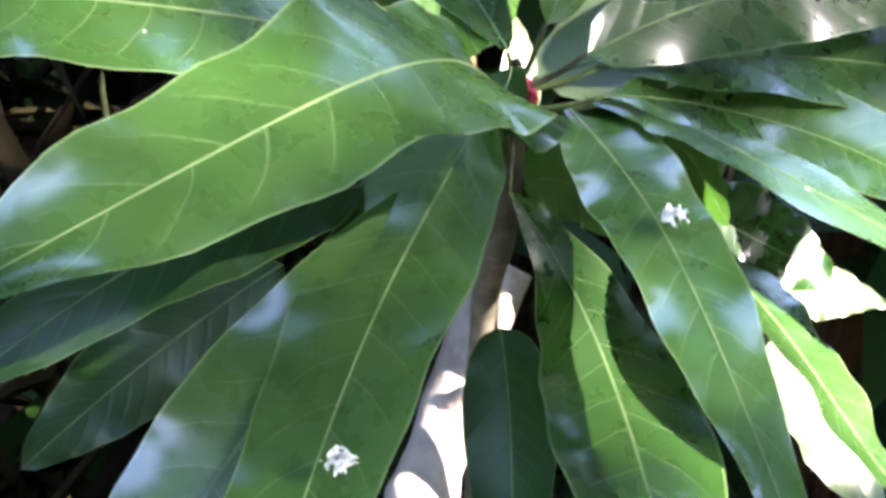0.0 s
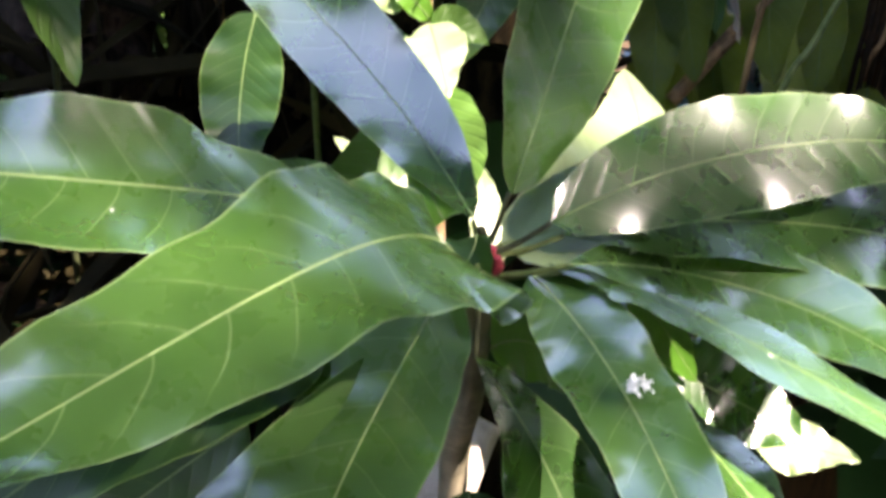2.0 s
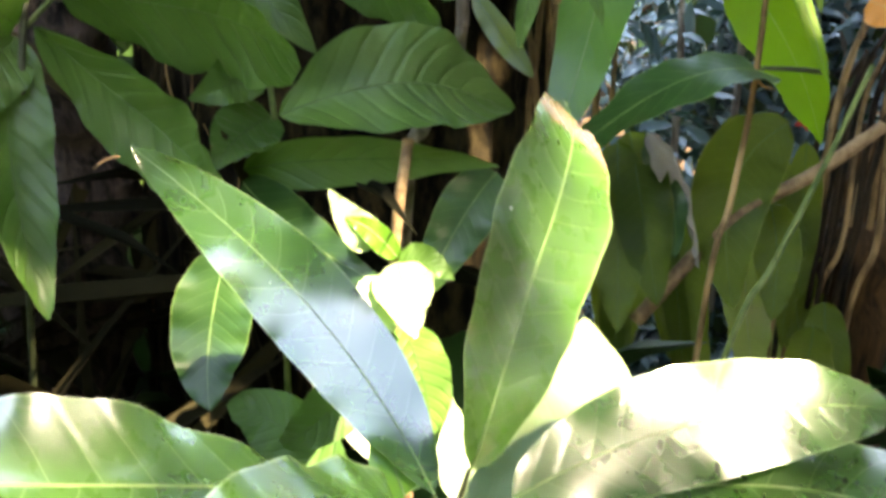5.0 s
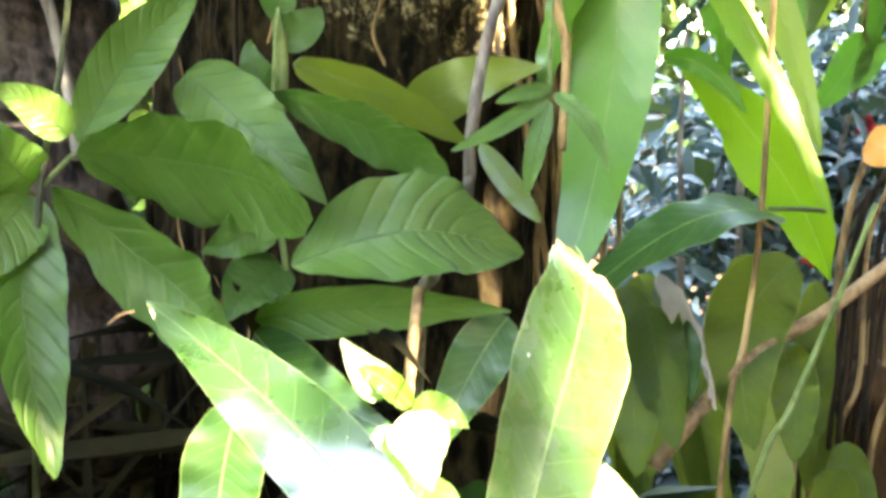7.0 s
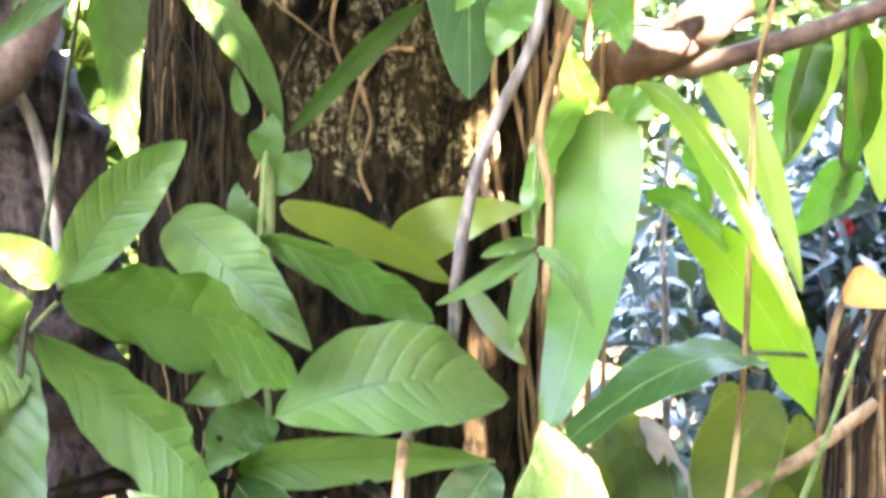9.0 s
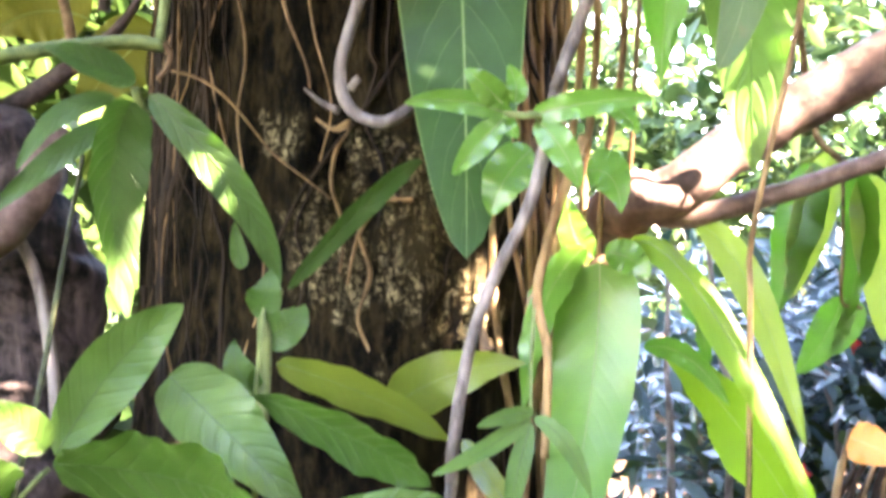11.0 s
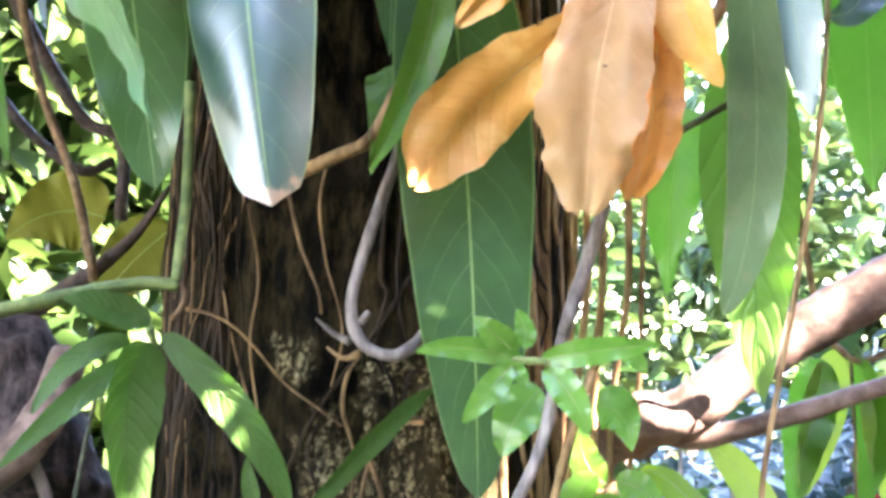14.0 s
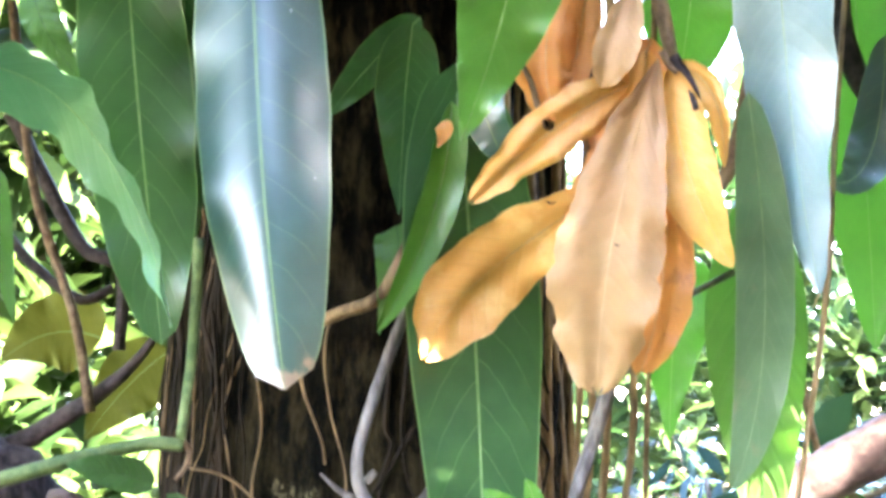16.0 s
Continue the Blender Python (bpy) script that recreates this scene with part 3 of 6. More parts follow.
roof += [(overhead.uniform(-0.9, 0.9), overhead.uniform(0.56, 0.78), overhead.uniform(2.27, 2.4), overhead.uniform(0.05, 0.09)) for _ in range(60)]
tagged(part("shade_crown", foliage(5000, blob_spot(roof), 0.13, 94, flat=0.4), CANOPY), "added unseen leaf layer that shades the foot of the old tree", "tree crown", kind="stuff")
# Unseen shrub added on the left to block low light from that side.
side = [(rnd.uniform(-1.5, -0.85), rnd.uniform(-0.4, 1.0), rnd.uniform(0.1, 1.2), rnd.uniform(0.15, 0.28)) for _ in range(60)]
tagged(part("side_shade_shrub", foliage(7500, blob_spot(side), 0.15, 14, flat=0.8), CANOPY), "added unseen low shrub that keeps side light off the undergrowth", "shrub", kind="stuff")


# ---- the old trunk ----
TRUNK = Vector((0.005, 1.165, 0.0))


def trunk_radius(z, a):
    r = 0.235 + 0.10 * math.exp(-z * 2.2) + 0.012 * math.sin(z * 2.3)
    r += 0.016 * noise.noise(Vector((math.cos(a) * 1.6, math.sin(a) * 1.6, z * 1.1)))
    r += 0.012 * noise.noise(Vector((math.cos(a) * 7, math.sin(a) * 7, z * 1.6)))
    r += 0.006 * noise.noise(Vector((math.cos(a) * 13, math.sin(a) * 13, z * 9)))
    r -= 0.010 * abs(noise.noise(Vector((math.cos(a) * 11, math.sin(a) * 11, z * 2.2 + 7))))
    r += 0.004 * noise.noise(Vector((math.cos(a) * 26, math.sin(a) * 26, z * 24)))
    return r


def trunk_point(a, z, out=0.0):
    """a: 0 faces the camera's side, positive to the right."""
    r = trunk_radius(z, a) + out
    return TRUNK + Vector((math.sin(a) * r, -math.cos(a) * r, z))


def trunk_mesh():
    bm = bmesh.new()
    sides, rows = 200, 420
    ring = []
    for i in range(rows + 1):
        z = -0.05 + 4.3 * i / rows
        ring.append([bm.verts.new(trunk_point(math.tau * k / sides, z)) for k in range(sides)])
    for a, b in zip(ring, ring[1:]):
        for k in range(sides):
            bm.faces.new((a[k], a[(k + 1) % sides], b[(k + 1) % sides], b[k]))
    bm.faces.new(ring[-1])
    return bm


trunk = thing("old_tree", TRUNK, "thick dark old trunk with cream lichen and clinging tan roots", "tree")
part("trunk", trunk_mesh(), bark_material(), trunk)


for way, rise, r in ((-2.4, 1.5, 0.11), (-0.9, 1.2, 0.09), (0.7, 1.4, 0.10), (2.3, 1.1, 0.09)):
    out = Vector((math.cos(way), math.sin(way), 0))
    top = TRUNK + Vector((0, 0, 4.1))
    part("limb", tube([top, top + out * 0.35 + Vector((0, 0, 0.35)), top + out * 1.0 + Vector((0, 0, rise * 0.6)), top + out * 1.7 + Vector((0, 0, rise))],
                      r, r * 0.3, 12, 30, 0.25, way), GREY_BARK, trunk)
top_crown = [(rnd.uniform(-1.1, 0.7), rnd.uniform(0.9, 2.4), rnd.uniform(4.5, 5.5), rnd.uniform(0.3, 0.6)) for _ in range(24)]
part("crown", foliage(5000, blob_spot(top_crown), 0.24, 16, flat=0.8), CANOPY, trunk)


def clinging_root(a0, a1, z0, z1, r, wander=0.05, out=0.5, seed=0, mat=ROOT):
    """A root on the bark from z1 down to z0, thinner towards its lower end, which sinks into the bark."""
    rr = random.Random(seed)
    pts, n = [], 14
    for i in range(n):
        t = i / (n - 1)
        a = a1 + (a0 - a1) * t + wander * (noise.noise(Vector((t * 3.1, seed * 1.7, 0.3))) * 1.5 + 0.6 * noise.noise(Vector((t * 9.0, seed * 2.3, 4.1))))
        sink = -0.004 if t > 0.93 else 0.0
        pts.append(trunk_point(a, z1 + (z0 - z1) * t, r * out + sink + rr.uniform(-0.4, 0.4) * r))
    part("aerial_root", tube(pts, r, r * rr.uniform(0.3, 0.6), 7, 56, 0.3, seed), mat, trunk)


rnd = random.Random(4)
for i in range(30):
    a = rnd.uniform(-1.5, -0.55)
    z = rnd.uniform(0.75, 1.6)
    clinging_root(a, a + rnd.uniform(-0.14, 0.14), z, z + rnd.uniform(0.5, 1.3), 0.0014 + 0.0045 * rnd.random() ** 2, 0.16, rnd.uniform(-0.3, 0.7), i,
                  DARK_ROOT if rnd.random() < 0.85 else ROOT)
for i in range(22):
    a = 0.80 + i * 0.032 + rnd.uniform(-0.03, 0.03)
    clinging_root(a, a + rnd.uniform(-0.2, 0.1), rnd.uniform(0.8, 1.2), rnd.uniform(1.9, 2.4), rnd.uniform(0.0025, 0.006), 0.10, rnd.uniform(0.4, 1.6), 40 + i)
for i in range(3):
    a = rnd.uniform(-0.6, 0.75)
    z = rnd.uniform(0.95, 1.8)
    clinging_root(a, a + rnd.uniform(-0.5, 0.4), z, z + rnd.uniform(0.3, 0.7), rnd.uniform(0.0012, 0.0032), 0.22, 0.4, 80 + i,
                  DARK_ROOT if rnd.random() < 0.6 else ROOT)
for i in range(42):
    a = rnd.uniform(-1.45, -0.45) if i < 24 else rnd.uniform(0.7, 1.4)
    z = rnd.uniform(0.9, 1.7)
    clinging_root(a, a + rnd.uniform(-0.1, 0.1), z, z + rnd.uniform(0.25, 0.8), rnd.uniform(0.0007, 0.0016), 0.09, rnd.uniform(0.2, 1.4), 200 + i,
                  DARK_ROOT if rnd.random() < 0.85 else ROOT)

# ---- plants before the trunk ----
shoot = thing("mango_sapling", (0.099, 0.365, 1.141), "young mango shoot with a whorl of glossy green leaves", "sapling")
stalk(shoot, [(0.1, 0.374, 1.146), (0.1, 0.378, 1.118), (0.097, 0.397, 1.055), (0.089, 0.467, 0.885), (0.09, 0.49, 0.242)], 0.0055, 0.010, PALE_STEM, name='stem', count=40)
stalk(shoot, [(0.1, 0.373, 1.146), (0.101, 0.372, 1.153), (0.101, 0.371, 1.158), (0.1, 0.371, 1.161)], 0.0034, 0.0016, DARK_STALK, name='bud', count=12, rough=0.5)
stalk(shoot, [(0.1, 0.37, 1.145), (0.104, 0.366, 1.15), (0.105, 0.365, 1.154)], 0.0028, 0.0022, BUD, name='bud', count=12, rough=0.6)
stalk(shoot, [(0.106, 0.366, 1.143), (0.107, 0.363, 1.147), (0.107, 0.362, 1.151)], 0.0034, 0.002, BUD, name='bud', count=12, rough=0.6)
stalk(shoot, [(0.101, 0.366, 1.134), (0.107, 0.36, 1.137), (0.111, 0.357, 1.136)], 0.0012, 0.0034, DARK_BUD, name='bud', count=10, rough=0.4)
stalk(shoot, [(0.101, 0.369, 1.147), (0.098, 0.354, 1.149), (0.094, 0.334, 1.154)], 0.0015, 0.0012, STALK, name='petiole', count=8)
stalk(shoot, [(0.1, 0.368, 1.138), (0.087, 0.361, 1.125), (0.074, 0.351, 1.115)], 0.0015, 0.0012, STALK, name='petiole', count=8)
stalk(shoot, [(0.1, 0.368, 1.138), (0.1, 0.361, 1.121), (0.099, 0.35, 1.108)], 0.0015, 0.0012, DARK_STALK, name='petiole', count=8)
stalk(shoot, [(0.1, 0.368, 1.138), (0.111, 0.368, 1.138), (0.122, 0.364, 1.143)], 0.0015, 0.0012, STALK, name='petiole', count=8)
stalk(shoot, [(0.1, 0.368, 1.138), (0.118, 0.362, 1.143), (0.136, 0.353, 1.152)], 0.0015, 0.0012, STALK, name='petiole', count=8)
stalk(shoot, [(0.1, 0.368, 1.138), (0.117, 0.367, 1.139), (0.134, 0.362, 1.144)], 0.0015, 0.0012, STALK, name='petiole', count=8)
stalk(shoot, [(0.101, 0.369, 1.147), (0.116, 0.371, 1.153), (0.13, 0.369, 1.164)], 0.0015, 0.0012, DARK_STALK, name='petiole', count=8)
stalk(shoot, [(0.101, 0.369, 1.147), (0.119, 0.371, 1.15), (0.136, 0.37, 1.158)], 0.0015, 0.0012, STALK, name='petiole', count=8)
stalk(shoot, [(0.101, 0.369, 1.147), (0.107, 0.375, 1.158), (0.112, 0.377, 1.174)], 0.0015, 0.0012, DARK_STALK, name='petiole', count=8)
stalk(shoot, [(0.101, 0.369, 1.147), (0.099, 0.374, 1.153), (0.097, 0.375, 1.162)], 0.0015, 0.0012, STALK, name='petiole', count=8)
stalk(shoot, [(0.1, 0.368, 1.138), (0.068, 0.368, 1.151), (0.036, 0.364, 1.169)], 0.0015, 0.0012, STALK, name='petiole', count=8)
stalk(shoot, [(0.101, 0.369, 1.147), (0.106, 0.374, 1.147), (0.11, 0.375, 1.151)], 0.0015, 0.0012, STALK, name='petiole', count=8)
leaf(shoot, (0.094, 0.341, 1.151), (0.060, 0.291, 1.190), (-0.040, 0.156, 1.188), 0.088, (0.337, -0.052, 0.940), MANGO, shape=(0.60, 0.46), fold=0.07, wave=0.048)
leaf(shoot, (0.089, 0.349, 1.150), (0.044, 0.282, 1.082), (0.014, 0.101, 1.058), 0.072, (-0.231, -0.277, 0.933), MANGO, shape=(0.67, 0.48), fold=0.13, wave=0.03)
leaf(shoot, (0.074, 0.351, 1.115), (-0.010, 0.229, 1.050), (-0.018, 0.162, 1.033), 0.064, (0.159, -0.454, 0.877), MANGO, shape=(0.82, 0.65), fold=0.06, wave=0.03)
leaf(shoot, (0.099, 0.350, 1.108), (0.150, 0.291, 1.037), (0.147, 0.134, 1.054), 0.077, (0.305, -0.165, 0.938), MANGO, shape=(1.05, 0.74), fold=0.03, wave=0.03)
leaf(shoot, (0.122, 0.364, 1.143), (0.162, 0.300, 1.112), (0.189, 0.172, 1.077), 0.044, (-0.061, -0.345, 0.937), MANGO, shape=(0.68, 0.64), fold=0.03, wave=0.06)
leaf(shoot, (0.136, 0.353, 1.152), (0.231, 0.392, 1.120), (0.311, 0.325, 1.100), 0.054, (0.166, -0.510, 0.844), MANGO, shape=(1.01, 0.86), fold=0.13, wave=0.03)
leaf(shoot, (0.134, 0.362, 1.144), (0.198, 0.356, 1.127), (0.329, 0.249, 1.089), 0.049, (0.283, 0.030, 0.959), MANGO, shape=(0.80, 0.59), fold=0.01, wave=0.03)
leaf(shoot, (0.136, 0.370, 1.158), (0.304, 0.435, 1.130), (0.359, 0.352, 1.108), 0.066, (0.147, -0.531, 0.835), MANGO, shape=(0.94, 0.70), fold=0.06, wave=0.04)
leaf(shoot, (0.130, 0.369, 1.164), (0.226, 0.414, 1.182), (0.330, 0.451, 1.170), 0.056, (0.205, -0.690, 0.695), MANGO, shape=(0.95, 0.50), fold=0.0, wave=0.025)
leaf(shoot, (0.112, 0.377, 1.174), (0.149, 0.453, 1.258), (0.171, 0.527, 1.318), 0.074, (0.667, -0.638, 0.385), MANGO_TIPPED, shape=(1.08, 0.50), fold=0.06, wave=0.02, cut=0.12, curl=0.2)
leaf(shoot, (0.097, 0.375, 1.162), (0.0354, 0.450, 1.2185), (-0.054, 0.471, 1.293), 0.048, (0.217, -0.648, 0.730), MANGO, shape=(0.95, 0.67), fold=0.05, wave=0.03, twist=-0.5)
stalk(shoot, [(-0.066, 0.489, 1.284), (-0.073, 0.49, 1.282), (-0.08, 0.49, 1.277)], 0.0008, 0.0004, TWIG, name='leaf_tip', count=6)
leaf(shoot, (0.036, 0.364, 1.169), (-0.058, 0.285, 1.218), (-0.172, 0.278, 1.217), 0.065, (0.368, -0.433, 0.823), MANGO, shape=(0.76, 0.61), fold=0.14, wave=0.05)
leaf(shoot, (0.110, 0.375, 1.151), (0.174, 0.441, 1.160), (0.185, 0.550, 1.179), 0.065, (0.284, -0.273, 0.919), SUNLIT_LEAF, shape=(0.75, 0.65), fold=0.06, wave=0.03)
leaf(shoot, (0.187, 0.367, 1.083), (0.214, 0.295, 1.071), (0.255, 0.242, 1.034), 0.051, (0.540, -0.041, 0.841), MANGO, shape=(0.74, 0.65), fold=0.12, wave=0.04)
leaf(shoot, (0.201, 0.453, 1.041), (0.246, 0.452, 1.019), (0.286, 0.441, 0.999), 0.056, (-0.1, -0.6, 0.79), MANGO, fold=0.08, wave=0.05)
leaf(shoot, (0.273, 0.469, 0.970), (0.302, 0.471, 0.971), (0.331, 0.459, 0.970), 0.040, (0.1, -0.55, 0.83), SUNLIT_LEAF, shape='ovate', fold=0.08, wave=0.05)
leaf(shoot, (0.249, 0.400, 0.995), (0.268, 0.369, 0.964), (0.296, 0.332, 0.926), 0.050, (0.2, -0.5, 0.84), SUNLIT_LEAF, fold=0.08, wave=0.05)
leaf(shoot, (0.176, 0.417, 1.106), (0.196, 0.433, 1.079), (0.224, 0.446, 1.033), 0.033, (0.697, -0.697, 0.169), MANGO_PALE, fold=0.08, wave=0.05)
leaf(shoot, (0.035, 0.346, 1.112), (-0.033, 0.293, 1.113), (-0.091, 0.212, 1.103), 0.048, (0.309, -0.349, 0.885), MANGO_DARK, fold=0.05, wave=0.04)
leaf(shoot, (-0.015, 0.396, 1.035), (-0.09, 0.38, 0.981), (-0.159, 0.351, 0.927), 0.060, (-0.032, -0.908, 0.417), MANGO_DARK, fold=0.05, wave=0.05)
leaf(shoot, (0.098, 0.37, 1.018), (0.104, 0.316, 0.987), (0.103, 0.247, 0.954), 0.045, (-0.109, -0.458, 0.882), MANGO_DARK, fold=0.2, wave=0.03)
leaf(shoot, (0.107, 0.375, 1.097), (0.13, 0.4, 1.083), (0.155, 0.419, 1.042), 0.039, (0.826, -0.357, 0.437), MANGO_PALE, fold=0.05)
leaf(shoot, (0.085, 0.374, 1.162), (0.08, 0.387, 1.166), (0.069, 0.424, 1.183), 0.025, (-0.076, -0.41, 0.909), MANGO_PALE, fold=0.05)
leaf(shoot, (0.098, 0.367, 1.159), (0.092, 0.365, 1.141), (0.073, 0.384, 1.112), 0.030, (-0.71, -0.69, 0.143), MANGO_DARK, fold=0.05)
part("mould_patch", foliage(60, lambda r: Vector((0.041, 0.214, 1.083)) + Vector((r.gauss(0, 0.0022), r.gauss(0, 0.0022), r.gauss(0, 0.0012))), 0.0035, 31), MOULD, shoot, "crusty white mould on a blade")
part("mould_patch", foliage(60, lambda r: Vector((0.161, 0.306, 1.126)) + Vector((r.gauss(0, 0.0022), r.gauss(0, 0.0022), r.gauss(0, 0.0012))), 0.0033, 32), MOULD, shoot, "crusty white mould on a blade")

limb = thing("fallen_branch", (0.066, 0.482, 0.871), "pale sunlit branch leaning under the mango shoot", "branch")
stalk(limb, [(0.108, 0.52, 0.952), (0.092, 0.501, 0.925), (0.064, 0.447, 0.863), (0.039, 0.374, 0.802), (-0.011, 0.356, 0.516)], 0.016, 0.026, STONE, name='wood', count=30, rough=0.15, sides=14)
stalk(limb, [(0.07, 0.45, 0.893), (0.079, 0.444, 0.907), (0.086, 0.44, 0.914)], 0.006, 0.003, STONE, name='stub', count=8, sides=10, rough=0.2)

sdl = thing("seedling", (0.069, 0.646, 1.133), "pale green seedling with sunlit leaves", "seedling")
leaf(sdl, (0.054, 0.645, 1.195), (0.04, 0.637, 1.209), (0.023, 0.641, 1.232), 0.029, (0.233, -0.967, 0.1), SUNLIT_LEAF, shape='ovate')
leaf(sdl, (0.07, 0.643, 1.183), (0.051, 0.637, 1.205), (0.033, 0.637, 1.212), 0.019, (0.245, -0.959, 0.145), MANGO_PALE, shape='ovate')
leaf(sdl, (0.07, 0.632, 1.183), (0.077, 0.606, 1.168), (0.083, 0.579, 1.151), 0.044, (-0.117, -0.531, 0.839), SUNLIT_LEAF, shape='ovate')
leaf(sdl, (0.07, 0.628, 1.172), (0.053, 0.6, 1.154), (0.042, 0.559, 1.136), 0.041, (0.351, -0.538, 0.766), SUNLIT_LEAF, shape='ovate')
leaf(sdl, (0.07, 0.64, 1.176), (0.089, 0.652, 1.177), (0.109, 0.658, 1.163), 0.031, (0.456, -0.871, 0.184), PALMATE, shape='ovate')
leaf(sdl, (0.075, 0.609, 1.147), (0.091, 0.557, 1.126), (0.096, 0.505, 1.11), 0.042, (-0.158, -0.356, 0.921), PALMATE, shape='ovate')
leaf(sdl, (0.071, 0.606, 1.14), (0.029, 0.546, 1.111), (0.005, 0.518, 1.11), 0.042, (0.473, -0.583, 0.661), PALMATE, shape='ovate')
leaf(sdl, (0.068, 0.649, 1.025), (0.033, 0.673, 1.055), (-0.005, 0.696, 1.082), 0.040, (0.3, -0.75, 0.6), SUNLIT_LEAF, shape='ovate')
leaf(sdl, (0.116, 0.620, 1.008), (0.112, 0.646, 1.043), (0.108, 0.679, 1.067), 0.032, (0.3, -0.75, 0.6), SUNLIT_LEAF, shape='ovate')
stalk(sdl, [(0.074, 0.701, 1.254), (0.069, 0.671, 1.212), (0.067, 0.65, 1.173), (0.074, 0.616, 1.111), (0.082, 0.612, 0.96), (0.1, 0.658, 0.57)], 0.0045, 0.004, TWIG, count=40)

pal = thing("palmate_plant", (-0.208, 0.738, 1.325), "climbing plant with whorls of soft green leaflets", "plant", "palmate climbers")
leaf(pal, (-0.183, 0.747, 1.356), (-0.143, 0.766, 1.423), (-0.093, 0.765, 1.468), 0.050, (0.198, -0.980, 0.002), PALMATE, shape=(0.81, 0.72), fold=0.25, wave=0.045)
leaf(pal, (-0.188, 0.754, 1.347), (-0.079, 0.741, 1.337), (0.003, 0.672, 1.307), 0.100, (-0.428, -0.769, -0.475), PALMATE, shape=(0.98, 0.55), fold=0.18, wave=0.045)
leaf(pal, (-0.204, 0.743, 1.325), (-0.104, 0.729, 1.243), (-0.045, 0.645, 1.219), 0.077, (-0.510, -0.860, 0.034), PALMATE, shape=(0.86, 0.68), fold=0.29, wave=0.045)
leaf(pal, (-0.216, 0.735, 1.317), (-0.204, 0.68, 1.233), (-0.168, 0.63, 1.138), 0.057, (0.625, -0.591, 0.51), PALMATE, shape='lance', fold=0.35, wave=0.045)
leaf(pal, (-0.191, 0.748, 1.36), (-0.208, 0.731, 1.384), (-0.239, 0.718, 1.398), 0.036, (0.489, -0.87, -0.064), PALMATE, shape='ovate', wave=0.045)
leaf(pal, (-0.214, 0.736, 1.327), (-0.223, 0.712, 1.346), (-0.243, 0.694, 1.394), 0.053, (0.573, -0.783, -0.242), PALMATE, shape='ovate', wave=0.045)
leaf(pal, (-0.217, 0.734, 1.317), (-0.229, 0.691, 1.288), (-0.251, 0.65, 1.248), 0.061, (0.616, -0.633, 0.469), PALMATE, shape='ovate', wave=0.045)
stalk(pal, [(-0.214, 0.888, 1.594), (-0.224, 0.874, 1.51), (-0.216, 0.802, 1.402), (-0.208, 0.732, 1.322), (-0.214, 0.722, 1.205), (-0.277, 0.818, 0.813)], 0.002, 0.003, DARK_STALK, count=40)
stalk(pal, [(-0.208, 0.738, 1.324), (-0.199, 0.743, 1.335), (-0.188, 0.748, 1.347)], 0.002, 0.0018, STALK, name='petiole', count=6)

pal2 = thing("palmate_plant", (-0.029, 0.751, 1.225), "climbing plant with whorls of soft green leaflets", "plant", "palmate climbers")
leaf(pal2, (-0.020, 0.711, 1.268), (0.069, 0.725, 1.291), (0.154, 0.769, 1.267), 0.089, (0.253, -0.748, 0.614), PALMATE, shape=(0.96, 0.79), fold=0.29, wave=0.045)
leaf(pal2, (-0.049, 0.809, 1.393), (0.046, 0.781, 1.359), (0.096, 0.764, 1.330), 0.050, (-0.423, -0.810, -0.407), PALMATE, shape=(0.91, 0.76), fold=0.25, wave=0.045)
leaf(pal2, (-0.117, 0.814, 1.407), (-0.058, 0.785, 1.362), (0.001, 0.769, 1.306), 0.071, (0.079, -0.872, 0.482), PALMATE, fold=0.3, shape='ovate', wave=0.045)
leaf(pal2, (-0.033, 0.831, 1.416), (0.041, 0.839, 1.39), (0.113, 0.848, 1.35), 0.037, (-0.071, -0.915, -0.397), YELLOWED, fold=0.15, wave=0.045)
leaf(pal2, (0.058, 0.899, 1.367), (0.113, 0.88, 1.402), (0.178, 0.865, 1.414), 0.055, (-0.235, -0.968, -0.084), YELLOWED, fold=0.1, shape='ovate', wave=0.045)
leaf(pal2, (-0.052, 0.735, 1.222), (0.047, 0.725, 1.235), (0.142, 0.729, 1.23), 0.045, (-0.029, -0.991, -0.128), PALMATE, shape='ovate', fold=0.3, wave=0.045)
leaf(pal2, (0.141, 0.747, 1.221), (0.114, 0.71, 1.192), (0.085, 0.672, 1.142), 0.046, (0.175, -0.774, 0.608), MANGO_DARK, wave=0.045)
leaf(pal2, (-0.035, 0.767, 1.257), (-0.055, 0.73, 1.247), (-0.066, 0.702, 1.228), 0.054, (0.39, -0.533, 0.751), PALMATE, shape='ovate', fold=0.3, wave=0.045)
leaf(pal2, (-0.05, 0.781, 1.296), (-0.067, 0.755, 1.282), (-0.092, 0.737, 1.274), 0.045, (0.481, -0.72, 0.501), PALMATE, shape='ovate', fold=0.3, wave=0.045)
leaf(pal2, (-0.052, 0.733, 1.212), (0.001, 0.681, 1.184), (0.066, 0.637, 1.163), 0.050, (-0.452, -0.779, 0.434), MANGO_DARK, shape='ovate', wave=0.045)
leaf(pal2, (0.123, 0.858, 1.349), (0.15, 0.833, 1.313), (0.173, 0.818, 1.286), 0.021, (-0.269, -0.896, 0.352), YELLOWED, wave=0.045)
leaf(pal2, (-0.050, 0.663, 1.182), (-0.060, 0.636, 1.128), (-0.054, 0.601, 1.086), 0.056, (0.1, -0.9, 0.42), MANGO_DARK, wave=0.045)
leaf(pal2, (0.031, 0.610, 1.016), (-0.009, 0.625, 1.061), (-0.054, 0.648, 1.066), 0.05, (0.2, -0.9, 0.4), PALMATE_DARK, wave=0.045)
